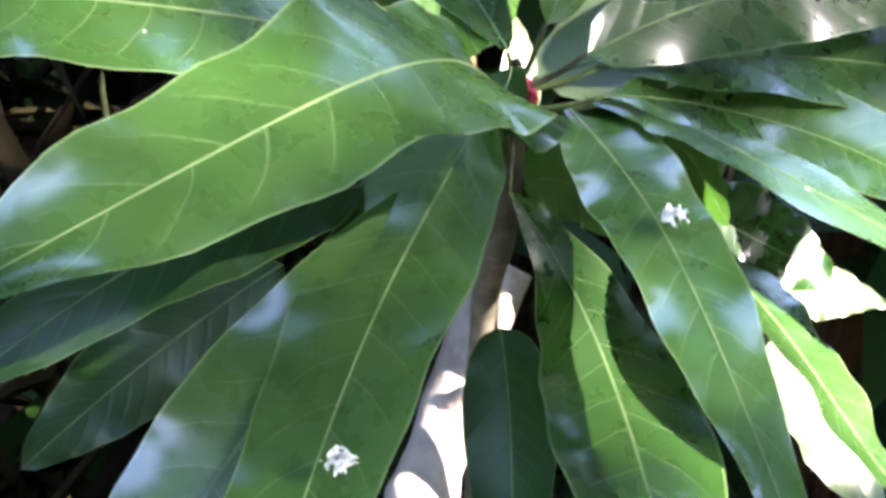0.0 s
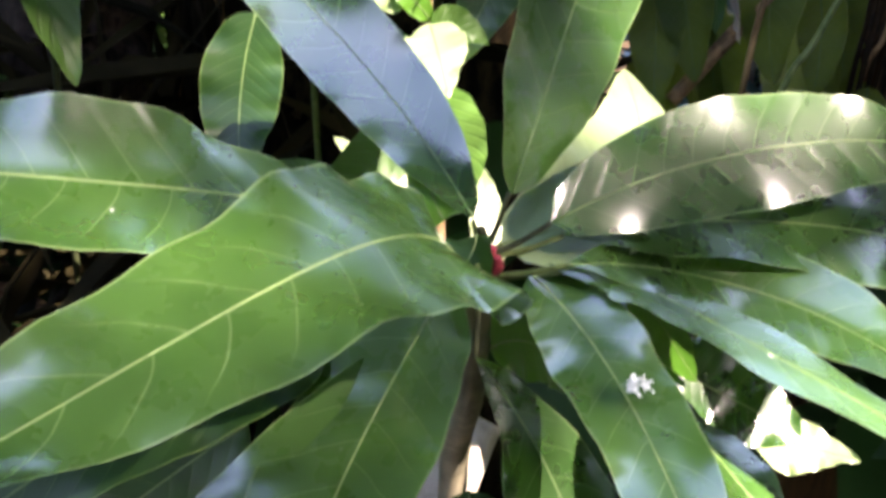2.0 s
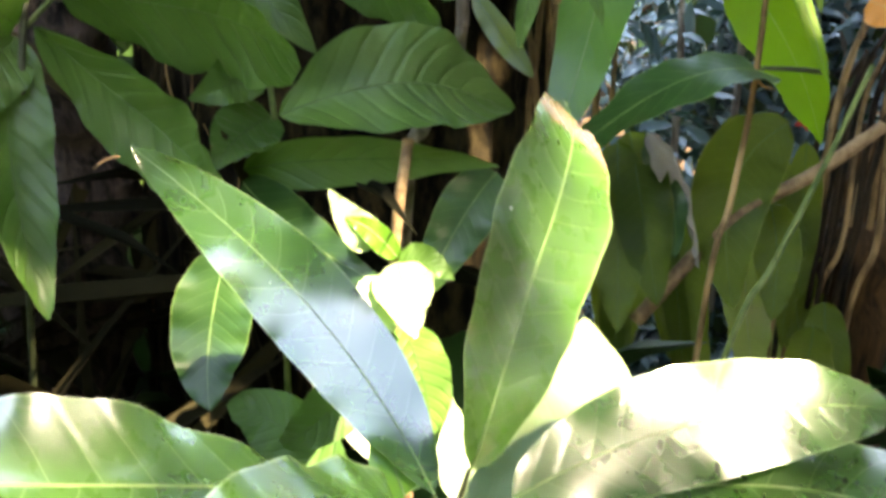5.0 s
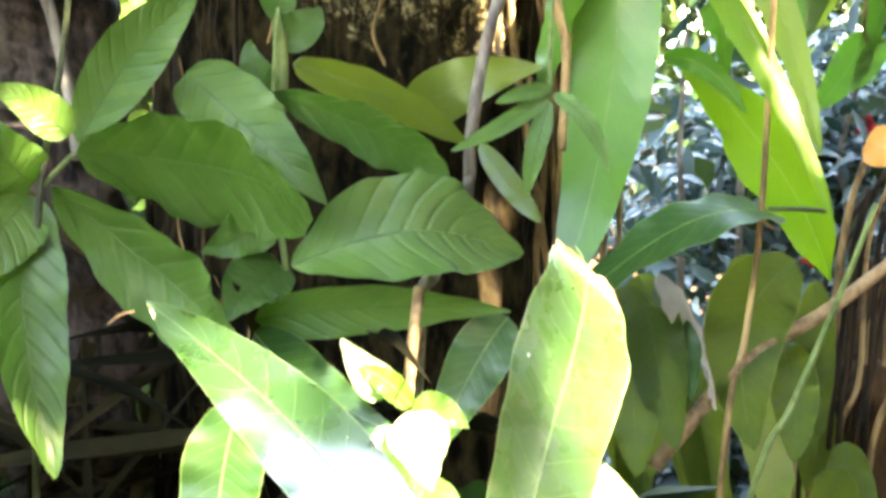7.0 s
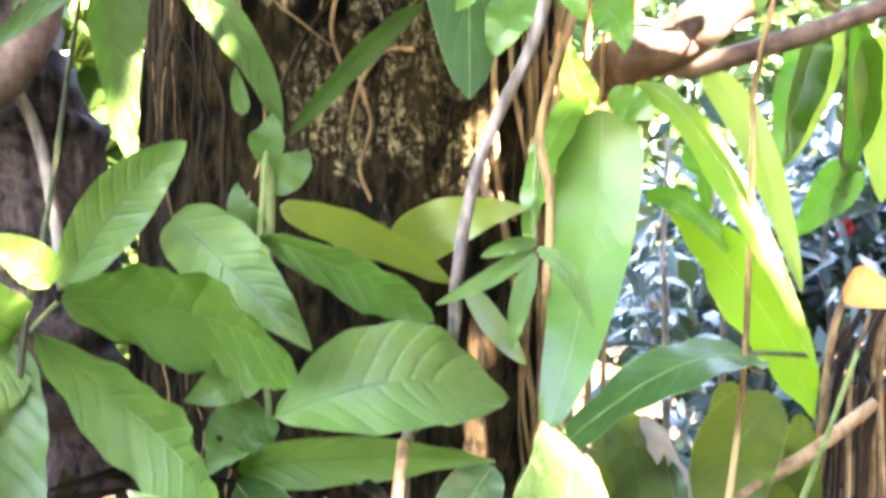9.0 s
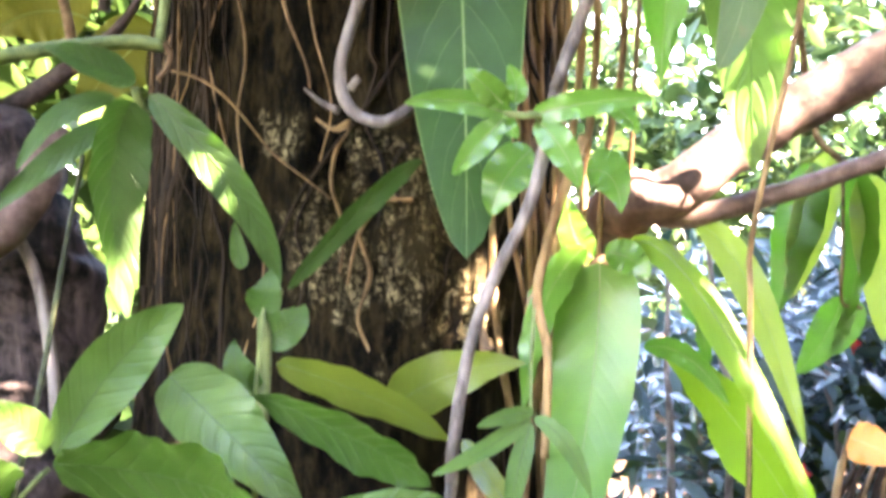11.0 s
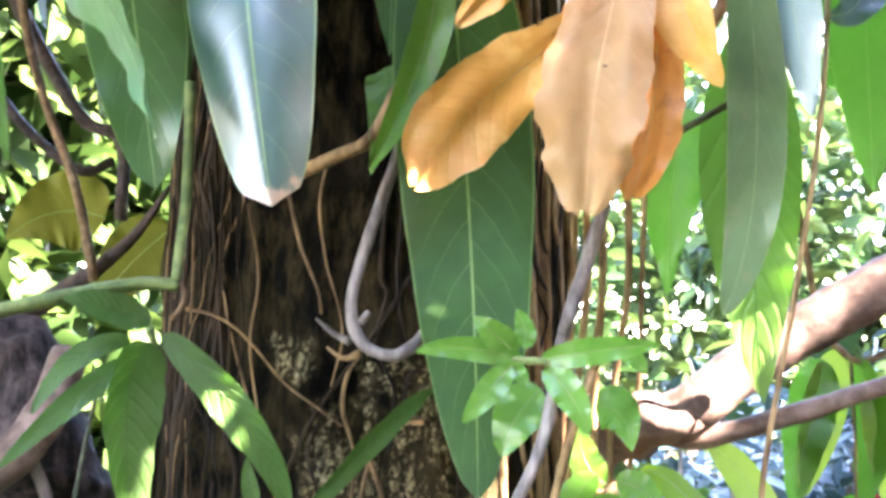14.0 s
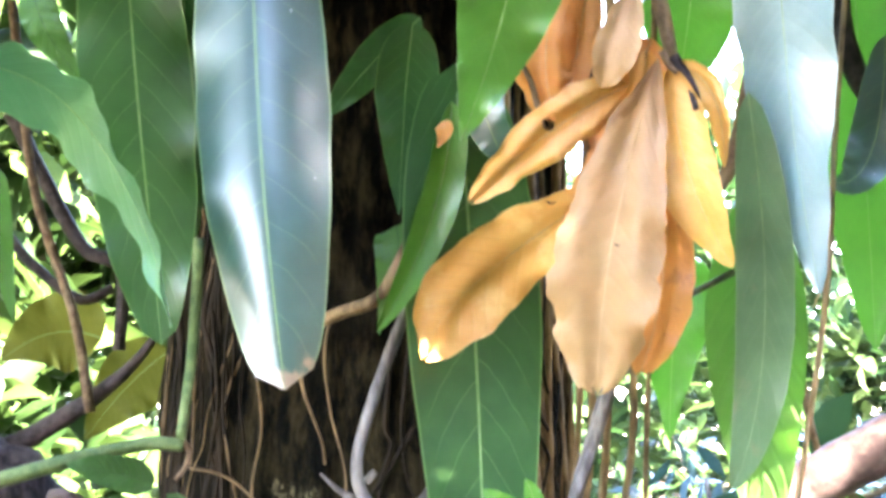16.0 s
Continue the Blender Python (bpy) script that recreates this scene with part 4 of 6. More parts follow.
stalk(pal2, [(-0.045, 0.839, 1.462), (-0.047, 0.817, 1.401), (-0.048, 0.815, 1.359), (-0.042, 0.79, 1.301), (-0.03, 0.765, 1.202), (-0.04, 0.861, 0.777)], 0.0016, 0.003, STALK, count=40)

pal3 = thing("palmate_plant", (-0.045, 0.856, 1.429), "climbing plant with whorls of soft green leaflets", "plant", "palmate climbers")
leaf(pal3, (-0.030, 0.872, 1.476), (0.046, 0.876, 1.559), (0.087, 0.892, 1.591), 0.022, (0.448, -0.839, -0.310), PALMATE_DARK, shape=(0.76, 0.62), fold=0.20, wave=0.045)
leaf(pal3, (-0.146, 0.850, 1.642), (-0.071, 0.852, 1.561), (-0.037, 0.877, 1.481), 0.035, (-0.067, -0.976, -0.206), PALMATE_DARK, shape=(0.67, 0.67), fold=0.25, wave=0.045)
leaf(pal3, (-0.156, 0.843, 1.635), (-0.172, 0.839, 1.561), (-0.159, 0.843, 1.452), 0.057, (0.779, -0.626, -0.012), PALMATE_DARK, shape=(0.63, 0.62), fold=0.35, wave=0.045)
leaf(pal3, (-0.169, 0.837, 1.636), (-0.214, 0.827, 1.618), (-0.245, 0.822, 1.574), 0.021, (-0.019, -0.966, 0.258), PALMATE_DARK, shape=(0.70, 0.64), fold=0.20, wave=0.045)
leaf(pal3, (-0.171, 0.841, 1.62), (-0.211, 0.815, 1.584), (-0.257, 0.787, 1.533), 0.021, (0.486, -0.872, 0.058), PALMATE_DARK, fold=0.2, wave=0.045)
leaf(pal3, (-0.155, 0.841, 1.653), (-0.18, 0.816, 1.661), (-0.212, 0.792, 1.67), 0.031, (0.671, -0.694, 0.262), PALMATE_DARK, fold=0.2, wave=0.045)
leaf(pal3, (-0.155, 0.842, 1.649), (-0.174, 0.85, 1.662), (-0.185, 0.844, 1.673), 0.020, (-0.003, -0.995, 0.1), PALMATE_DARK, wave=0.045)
leaf(pal3, (-0.067, 0.867, 1.495), (-0.072, 0.866, 1.51), (-0.075, 0.866, 1.535), 0.015, (0.19, -0.982, 0.009), PALMATE, wave=0.045)
leaf(pal3, (-0.049, 0.845, 1.434), (-0.022, 0.841, 1.449), (-0.012, 0.853, 1.465), 0.036, (0.141, -0.986, 0.09), PALMATE, shape='ovate', wave=0.045)
leaf(pal3, (-0.056, 0.846, 1.458), (-0.043, 0.839, 1.473), (-0.041, 0.851, 1.496), 0.034, (0.16, -0.986, 0.055), PALMATE, shape='ovate', wave=0.045)
leaf(pal3, (-0.046, 0.83, 1.39), (-0.063, 0.82, 1.414), (-0.067, 0.832, 1.436), 0.029, (0.185, -0.974, 0.133), PALMATE, shape='ovate', wave=0.045)
stalk(pal3, [(-0.274, 0.779, 1.654), (-0.216, 0.812, 1.672), (-0.164, 0.838, 1.684), (-0.133, 0.847, 1.683)], 0.0065, 0.0055, STALK, name='shoot_stem', count=24)
stalk(pal3, [(-0.133, 0.847, 1.686), (-0.128, 0.85, 1.677), (-0.131, 0.851, 1.665), (-0.138, 0.846, 1.654)], 0.003, 0.002, TWIG, name='tendril', count=12)
stalk(pal3, [(-0.128, 0.853, 1.663), (-0.109, 0.863, 1.659), (-0.09, 0.874, 1.648), (-0.071, 0.886, 1.627), (-0.047, 0.895, 1.597), (-0.02, 0.905, 1.576), (0.003, 0.913, 1.558)], 0.0013, 0.0009, ROOT, name='tendril', count=24)
stalk(pal3, [(-0.125, 0.84, 1.862), (-0.131, 0.859, 1.77), (-0.133, 0.85, 1.718), (-0.135, 0.846, 1.688)], 0.005, 0.0042, STALK, name='shoot_stem', count=20)
stalk(pal3, [(-0.038, 0.866, 1.476), (-0.045, 0.848, 1.458), (-0.043, 0.831, 1.394), (-0.042, 0.786, 1.327)], 0.006, 0.006, STALK, name='shoot_stem', count=20)
stalk(pal3, [(-0.155, 0.842, 1.646), (-0.152, 0.851, 1.631), (-0.137, 0.866, 1.623)], 0.004, 0.002, STALK, name='petiole', count=8)

whl = thing("climber_shoot", (0.165, 0.784, 1.617), "small bright green palmate shoot on a thin stem", "plant", "palmate climbers")
leaf(whl, (0.159, 0.785, 1.617), (0.116, 0.777, 1.627), (0.073, 0.777, 1.625), 0.020, (0.087, -0.996, -0.022), MANGO_PALE, fold=0.15, wave=0.045)
leaf(whl, (0.153, 0.785, 1.623), (0.138, 0.776, 1.637), (0.12, 0.776, 1.652), 0.023, (0.113, -0.979, -0.172), MANGO_PALE, fold=0.15, wave=0.045)
leaf(whl, (0.16, 0.794, 1.628), (0.162, 0.794, 1.642), (0.155, 0.794, 1.659), 0.018, (-0.084, -0.996, -0.032), MANGO_PALE, fold=0.15, wave=0.045)
leaf(whl, (0.173, 0.783, 1.617), (0.217, 0.767, 1.625), (0.266, 0.768, 1.629), 0.022, (-0.157, -0.988, -0.009), MANGO_PALE, fold=0.15, wave=0.045)
leaf(whl, (0.15, 0.785, 1.613), (0.131, 0.776, 1.593), (0.111, 0.775, 1.569), 0.022, (0.065, -0.985, 0.161), MANGO_PALE, fold=0.15, wave=0.045)
leaf(whl, (0.177, 0.783, 1.613), (0.195, 0.77, 1.59), (0.209, 0.767, 1.56), 0.026, (-0.21, -0.963, 0.168), MANGO_PALE, fold=0.15, wave=0.045)
leaf(whl, (0.224, 0.836, 1.578), (0.243, 0.823, 1.572), (0.251, 0.819, 1.542), 0.043, (-0.306, -0.926, 0.22), MANGO_PALE, shape='ovate', wave=0.045)
leaf(whl, (0.148, 0.795, 1.617), (0.156, 0.785, 1.608), (0.163, 0.784, 1.599), 0.014, (-0.324, -0.896, 0.304), MANGO_PALE, wave=0.045)
leaf(whl, (0.177, 0.813, 1.594), (0.156, 0.813, 1.571), (0.144, 0.812, 1.539), 0.041, (-0.292, -0.937, 0.19), MANGO_PALE, wave=0.045)
leaf(whl, (0.235, 0.805, 1.632), (0.25, 0.802, 1.621), (0.261, 0.8, 1.605), 0.017, (-0.188, -0.982, -0.003), MANGO_PALE, wave=0.045)
stalk(whl, [(0.15, 0.785, 1.619), (0.165, 0.784, 1.617), (0.181, 0.782, 1.614), (0.204, 0.88, 1.591)], 0.003, 0.003, STALK, count=10)
leaf(whl, (0.169, 0.714, 1.392), (0.192, 0.699, 1.373), (0.207, 0.692, 1.338), 0.014, (-0.227, -0.947, 0.225), PALMATE, wave=0.045)
leaf(whl, (0.169, 0.714, 1.396), (0.148, 0.706, 1.393), (0.128, 0.706, 1.386), 0.012, (0.146, -0.98, 0.137), PALMATE, wave=0.045)
leaf(whl, (0.167, 0.713, 1.388), (0.156, 0.7, 1.353), (0.15, 0.696, 1.321), 0.016, (-0.061, -0.962, 0.267), PALMATE, wave=0.045)
leaf(whl, (0.167, 0.714, 1.392), (0.136, 0.705, 1.372), (0.096, 0.703, 1.352), 0.014, (0.046, -0.984, 0.172), PALMATE, wave=0.045)
stalk(whl, [(0.175, 0.775, 1.466), (0.17, 0.745, 1.423), (0.167, 0.714, 1.392)], 0.0015, 0.0015, STALK, count=10)

lia = thing("liana", (0.148, 0.79, 1.494), "smooth grey woody liana hanging before the trunk", "liana", "lianas")
stalk(lia, [(0.231, 0.796, 1.753), (0.221, 0.794, 1.717), (0.193, 0.79, 1.64)], 0.0052, 0.0055, LIANA, name='upper_vine', count=12)
stalk(lia, [(0.227, 0.803, 1.737), (0.213, 0.805, 1.696), (0.194, 0.797, 1.639), (0.174, 0.787, 1.552), (0.145, 0.785, 1.49), (0.126, 0.777, 1.438), (0.114, 0.768, 1.37), (0.112, 0.775, 1.33)], 0.0055, 0.0048, LIANA, name='vine', count=60, rough=0.2)
stalk(lia, [(0.112, 0.775, 1.33), (0.107, 0.785, 1.3), (0.084, 0.785, 1.247), (0.072, 0.785, 1.196), (0.054, 0.975, 0.75)], 0.005, 0.005, LIANA, name='lower_vine', count=30)

lia2 = thing("liana", (0.022, 0.884, 1.658), "smooth grey liana bent in a hook against the trunk", "liana", "lianas")
stalk(lia2, [(0.071, 0.868, 1.846), (0.053, 0.869, 1.794), (0.028, 0.874, 1.723), (0.014, 0.872, 1.667), (0.024, 0.869, 1.634), (0.049, 0.866, 1.622), (0.071, 0.872, 1.632), (0.089, 0.886, 1.657)], 0.0052, 0.0055, LIANA, name='vine', count=60, rough=0.2)
stalk(lia2, [(0.024, 0.869, 1.652), (0.029, 0.864, 1.658), (0.031, 0.864, 1.66)], 0.004, 0.003, LIANA, name='snag', count=6)
stalk(lia2, [(-0.02, 0.899, 1.656), (-0.004, 0.892, 1.643), (0.012, 0.883, 1.635)], 0.001, 0.004, LIANA, name='snag', count=8)
stalk(lia2, [(-0.01, 0.901, 1.63), (0.006, 0.898, 1.62), (0.022, 0.894, 1.625)], 0.001, 0.004, ROOT, name='snag', count=8)

lia3 = thing("liana", (-0.002, 0.863, 1.803), "tan woody runner crossing the trunk", "liana", "lianas")
stalk(lia3, [(-0.065, 0.91, 1.781), (-0.026, 0.878, 1.791), (0.003, 0.864, 1.801), (0.035, 0.843, 1.814), (0.065, 0.83, 1.871)], 0.0065, 0.0055, ROOT, name='vine', count=24)

bra = thing("tree_branch", (0.295, 0.93, 1.563), "pinkish bare branch with a sunlit crook", "branch")
stalk(bra, [(0.267, 1.088, 1.545), (0.285, 0.963, 1.556), (0.32, 0.924, 1.568), (0.375, 0.916, 1.61), (0.441, 0.909, 1.651), (0.525, 0.887, 1.699)], 0.024, 0.024, BRANCH, name='bough', count=40, sides=14, rough=0.15)
stalk(bra, [(0.299, 0.95, 1.55), (0.337, 0.931, 1.545), (0.421, 0.914, 1.568), (0.529, 0.876, 1.607)], 0.012, 0.008, BRANCH, name='side_branch', count=30, sides=10, rough=0.15)
stalk(bra, [(0.251, 1.151, 1.514), (0.272, 1.027, 1.538), (0.286, 0.942, 1.558), (0.308, 0.921, 1.563), (0.338, 0.924, 1.579)], 0.03, 0.022, BRANCH, name='crook', count=30, sides=14, rough=0.35)

gtr = thing("leaning_tree", (-0.328, 1.07, 1.464), "leaning grey-barked trunk beside the old tree", "tree trunk")
stalk(gtr, [(-0.685, 1.079, 1.756), (-0.548, 1.098, 1.68), (-0.414, 1.108, 1.606), (-0.343, 1.087, 1.506), (-0.322, 1.065, 1.381), (-0.312, 1.034, 1.065), (-0.393, 1.253, -0.092)], 0.06, 0.075, GREY_BARK, name='trunk', count=220, sides=64, rough=0.42)
stalk(gtr, [(-0.377, 0.94, 1.492), (-0.321, 0.955, 1.524), (-0.293, 0.977, 1.569), (-0.284, 1.008, 1.627)], 0.024, 0.018, BRANCH, name='limb', count=20, sides=12)
stalk(gtr, [(-0.314, 0.991, 1.524), (-0.293, 0.988, 1.48), (-0.278, 0.987, 1.403), (-0.268, 0.979, 1.327)], 0.006, 0.006, LIANA, name='runner', count=20)
stalk(trunk, [(-0.052, 0.937, 1.775), (-0.04, 0.934, 1.727), (-0.023, 0.932, 1.685), (-0.019, 0.931, 1.662)], 0.0019, 0.0011, ROOT, name="aerial_root", count=40, sides=7, rough=0.35)
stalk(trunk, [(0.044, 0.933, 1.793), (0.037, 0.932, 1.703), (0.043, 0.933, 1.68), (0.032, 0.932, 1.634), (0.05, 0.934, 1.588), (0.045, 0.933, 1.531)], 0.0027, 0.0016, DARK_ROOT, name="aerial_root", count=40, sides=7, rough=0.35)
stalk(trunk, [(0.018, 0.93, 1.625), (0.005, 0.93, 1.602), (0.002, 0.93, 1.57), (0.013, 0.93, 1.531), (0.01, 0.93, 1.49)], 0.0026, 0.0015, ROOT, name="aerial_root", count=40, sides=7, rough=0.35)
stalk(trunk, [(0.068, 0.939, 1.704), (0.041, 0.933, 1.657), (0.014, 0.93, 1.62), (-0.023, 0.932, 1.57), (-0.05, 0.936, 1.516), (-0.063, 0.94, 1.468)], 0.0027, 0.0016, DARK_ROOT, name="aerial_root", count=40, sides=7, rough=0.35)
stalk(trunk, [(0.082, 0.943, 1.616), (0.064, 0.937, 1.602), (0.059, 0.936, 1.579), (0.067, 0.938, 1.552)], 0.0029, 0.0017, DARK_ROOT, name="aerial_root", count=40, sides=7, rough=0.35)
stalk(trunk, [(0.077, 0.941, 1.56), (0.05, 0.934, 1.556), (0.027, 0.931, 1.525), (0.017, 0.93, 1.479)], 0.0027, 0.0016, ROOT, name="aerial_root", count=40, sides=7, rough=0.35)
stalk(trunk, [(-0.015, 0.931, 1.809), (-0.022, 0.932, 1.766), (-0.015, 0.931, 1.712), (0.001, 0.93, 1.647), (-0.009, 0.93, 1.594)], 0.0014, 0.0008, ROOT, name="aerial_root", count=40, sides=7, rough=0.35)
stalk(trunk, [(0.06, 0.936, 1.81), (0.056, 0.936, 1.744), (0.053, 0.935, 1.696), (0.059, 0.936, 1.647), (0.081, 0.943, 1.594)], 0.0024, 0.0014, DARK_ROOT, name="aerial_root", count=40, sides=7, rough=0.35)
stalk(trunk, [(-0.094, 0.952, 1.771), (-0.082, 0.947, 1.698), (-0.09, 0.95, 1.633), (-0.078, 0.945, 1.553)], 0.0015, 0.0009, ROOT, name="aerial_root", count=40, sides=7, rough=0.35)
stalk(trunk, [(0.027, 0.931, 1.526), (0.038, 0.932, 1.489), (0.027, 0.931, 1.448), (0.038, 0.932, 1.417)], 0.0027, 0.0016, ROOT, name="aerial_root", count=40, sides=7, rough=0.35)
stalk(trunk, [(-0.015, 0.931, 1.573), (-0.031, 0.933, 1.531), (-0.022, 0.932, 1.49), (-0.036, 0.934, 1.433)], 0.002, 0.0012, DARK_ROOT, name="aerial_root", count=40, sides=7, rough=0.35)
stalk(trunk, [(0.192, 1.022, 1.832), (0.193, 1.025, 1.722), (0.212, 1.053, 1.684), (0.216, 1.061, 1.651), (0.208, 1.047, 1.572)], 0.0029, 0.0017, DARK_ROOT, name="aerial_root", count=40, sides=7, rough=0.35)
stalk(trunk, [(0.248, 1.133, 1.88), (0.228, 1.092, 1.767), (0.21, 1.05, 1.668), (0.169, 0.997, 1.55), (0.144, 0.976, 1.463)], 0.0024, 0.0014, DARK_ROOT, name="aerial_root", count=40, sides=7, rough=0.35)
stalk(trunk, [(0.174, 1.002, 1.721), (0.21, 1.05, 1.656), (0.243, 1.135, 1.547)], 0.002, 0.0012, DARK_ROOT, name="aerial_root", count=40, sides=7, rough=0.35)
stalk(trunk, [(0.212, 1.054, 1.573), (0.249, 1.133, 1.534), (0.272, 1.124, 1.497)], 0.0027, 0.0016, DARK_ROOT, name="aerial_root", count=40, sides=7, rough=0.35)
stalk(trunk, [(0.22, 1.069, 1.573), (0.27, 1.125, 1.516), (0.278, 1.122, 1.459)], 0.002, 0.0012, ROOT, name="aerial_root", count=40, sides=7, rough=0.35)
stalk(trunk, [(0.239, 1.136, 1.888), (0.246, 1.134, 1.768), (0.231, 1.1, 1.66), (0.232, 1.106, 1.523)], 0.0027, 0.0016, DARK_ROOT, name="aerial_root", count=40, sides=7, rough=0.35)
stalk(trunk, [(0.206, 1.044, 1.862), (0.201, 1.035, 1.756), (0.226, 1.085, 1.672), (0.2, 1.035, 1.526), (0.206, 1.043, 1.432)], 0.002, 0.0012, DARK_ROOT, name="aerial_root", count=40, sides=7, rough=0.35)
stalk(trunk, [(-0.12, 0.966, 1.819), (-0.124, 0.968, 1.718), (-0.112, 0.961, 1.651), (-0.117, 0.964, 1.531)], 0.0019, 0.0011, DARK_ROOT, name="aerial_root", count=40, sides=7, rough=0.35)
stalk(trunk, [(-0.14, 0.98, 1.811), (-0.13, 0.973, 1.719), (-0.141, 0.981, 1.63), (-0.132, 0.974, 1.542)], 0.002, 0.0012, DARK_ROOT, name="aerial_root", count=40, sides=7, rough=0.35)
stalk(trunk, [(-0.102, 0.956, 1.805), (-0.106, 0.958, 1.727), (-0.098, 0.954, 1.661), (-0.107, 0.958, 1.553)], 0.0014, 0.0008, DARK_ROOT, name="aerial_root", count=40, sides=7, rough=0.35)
stalk(trunk, [(0.233, 0.79, 2.165), (0.248, 0.874, 1.959), (0.246, 0.906, 1.812), (0.248, 0.93, 1.693), (0.24, 0.95, 1.572), (0.242, 0.962, 1.442), (0.222, 0.976, 1.073)], 0.0045, 0.0036, ROOT, name='aerial_root', count=50, sides=7, rough=0.3)
stalk(trunk, [(0.261, 0.786, 2.162), (0.269, 0.871, 1.958), (0.269, 0.902, 1.81), (0.272, 0.926, 1.693), (0.257, 0.947, 1.571), (0.255, 0.96, 1.443), (0.245, 0.973, 1.074)], 0.004, 0.0032, ROOT, name='aerial_root', count=50, sides=7, rough=0.3)
stalk(trunk, [(0.226, 0.79, 2.165), (0.23, 0.877, 1.96), (0.23, 0.908, 1.812), (0.234, 0.932, 1.694), (0.222, 0.952, 1.572), (0.211, 0.966, 1.442), (0.205, 0.977, 1.072)], 0.0045, 0.0036, ROOT, name='aerial_root', count=50, sides=7, rough=0.3)
stalk(trunk, [(0.276, 0.784, 2.161), (0.283, 0.869, 1.957), (0.285, 0.899, 1.81), (0.284, 0.923, 1.692), (0.281, 0.943, 1.571), (0.268, 0.958, 1.443), (0.262, 0.971, 1.075)], 0.003, 0.0024, ROOT, name='aerial_root', count=50, sides=7, rough=0.3)
stalk(trunk, [(0.214, 0.792, 2.166), (0.223, 0.877, 1.961), (0.221, 0.909, 1.813), (0.221, 0.934, 1.694), (0.212, 0.953, 1.572), (0.211, 0.966, 1.442), (0.196, 0.978, 1.072)], 0.0035, 0.0028, ROOT, name='aerial_root', count=50, sides=7, rough=0.3)

ym = thing("mango_sprig", (0.248, 0.909, 1.505), "bright yellow-green mango sprig with long hanging leaves", "sprig")
leaf(ym, (0.244, 0.883, 1.501), (0.233, 0.876, 1.362), (0.191, 0.818, 1.228), 0.078, (-0.351, -0.893, 0.280), MANGO_PALE, shape=(0.46, 0.46), fold=0.10, wave=0.03)
leaf(ym, (0.234, 0.901, 1.516), (0.198, 0.894, 1.465), (0.177, 0.885, 1.371), 0.040, (-0.66, -0.672, 0.337), MANGO_PALE, fold=0.1)
leaf(ym, (0.270, 0.881, 1.520), (0.324, 0.828, 1.469), (0.401, 0.780, 1.293), 0.033, (0.165, -0.862, 0.480), LIME, shape=(0.87, 0.57), fold=-0.14, wave=0.06)
leaf(ym, (0.291, 0.918, 1.423), (0.328, 0.909, 1.416), (0.364, 0.896, 1.373), 0.022, (-0.351, -0.931, -0.104), MANGO_PALE, fold=0.2)
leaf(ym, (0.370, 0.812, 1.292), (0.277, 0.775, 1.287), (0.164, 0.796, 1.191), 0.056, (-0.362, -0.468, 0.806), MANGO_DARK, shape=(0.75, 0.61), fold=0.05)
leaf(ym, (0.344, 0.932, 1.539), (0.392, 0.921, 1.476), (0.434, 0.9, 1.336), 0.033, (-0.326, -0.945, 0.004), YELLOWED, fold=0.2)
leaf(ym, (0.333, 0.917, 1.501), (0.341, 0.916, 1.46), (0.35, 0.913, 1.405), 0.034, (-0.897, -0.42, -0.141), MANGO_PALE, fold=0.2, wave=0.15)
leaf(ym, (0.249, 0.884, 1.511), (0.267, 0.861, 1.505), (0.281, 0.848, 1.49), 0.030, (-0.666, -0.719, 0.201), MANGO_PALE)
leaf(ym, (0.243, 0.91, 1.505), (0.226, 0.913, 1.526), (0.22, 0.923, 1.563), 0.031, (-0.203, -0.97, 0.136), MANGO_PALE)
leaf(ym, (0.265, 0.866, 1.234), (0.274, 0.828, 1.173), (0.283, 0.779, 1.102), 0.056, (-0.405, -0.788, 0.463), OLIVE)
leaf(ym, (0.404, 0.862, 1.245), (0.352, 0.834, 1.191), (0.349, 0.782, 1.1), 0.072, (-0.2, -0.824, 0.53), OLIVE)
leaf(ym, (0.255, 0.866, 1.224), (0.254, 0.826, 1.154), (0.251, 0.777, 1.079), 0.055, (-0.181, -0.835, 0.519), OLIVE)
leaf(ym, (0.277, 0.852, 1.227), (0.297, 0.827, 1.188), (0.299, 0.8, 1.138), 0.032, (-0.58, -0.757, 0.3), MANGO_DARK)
leaf(ym, (0.398, 0.868, 1.171), (0.398, 0.833, 1.131), (0.39, 0.805, 1.081), 0.042, (-0.319, -0.767, 0.557), OLIVE)
leaf(ym, (0.316, 0.985, 1.426), (0.382, 0.898, 1.344), (0.436, 0.865, 1.227), 0.072, (-0.806, -0.576, -0.140), LIME, shape=(1.17, 0.79), fold=0.11)
leaf(ym, (0.375, 1.018, 1.102), (0.36, 0.989, 1.031), (0.385, 0.931, 0.933), 0.057, (-0.436, -0.81, 0.392), OLIVE)
leaf(ym, (0.341, 1.026, 1.108), (0.353, 0.991, 1.04), (0.359, 0.936, 0.934), 0.044, (0.211, -0.859, 0.466), OLIVE)
leaf(ym, (0.453, 0.868, 1.052), (0.44, 0.841, 1.002), (0.415, 0.806, 0.935), 0.052, (0.155, -0.891, 0.426), OLIVE)
leaf(ym, (0.419, 1.059, 1.22), (0.426, 1.031, 1.14), (0.457, 0.986, 1.053), 0.065, (0.186, -0.883, 0.43), OLIVE)
leaf(ym, (0.332, 1.098, 1.074), (0.314, 1.072, 1.013), (0.294, 1.024, 0.911), 0.060, (0.038, -0.914, 0.403), OLIVE)
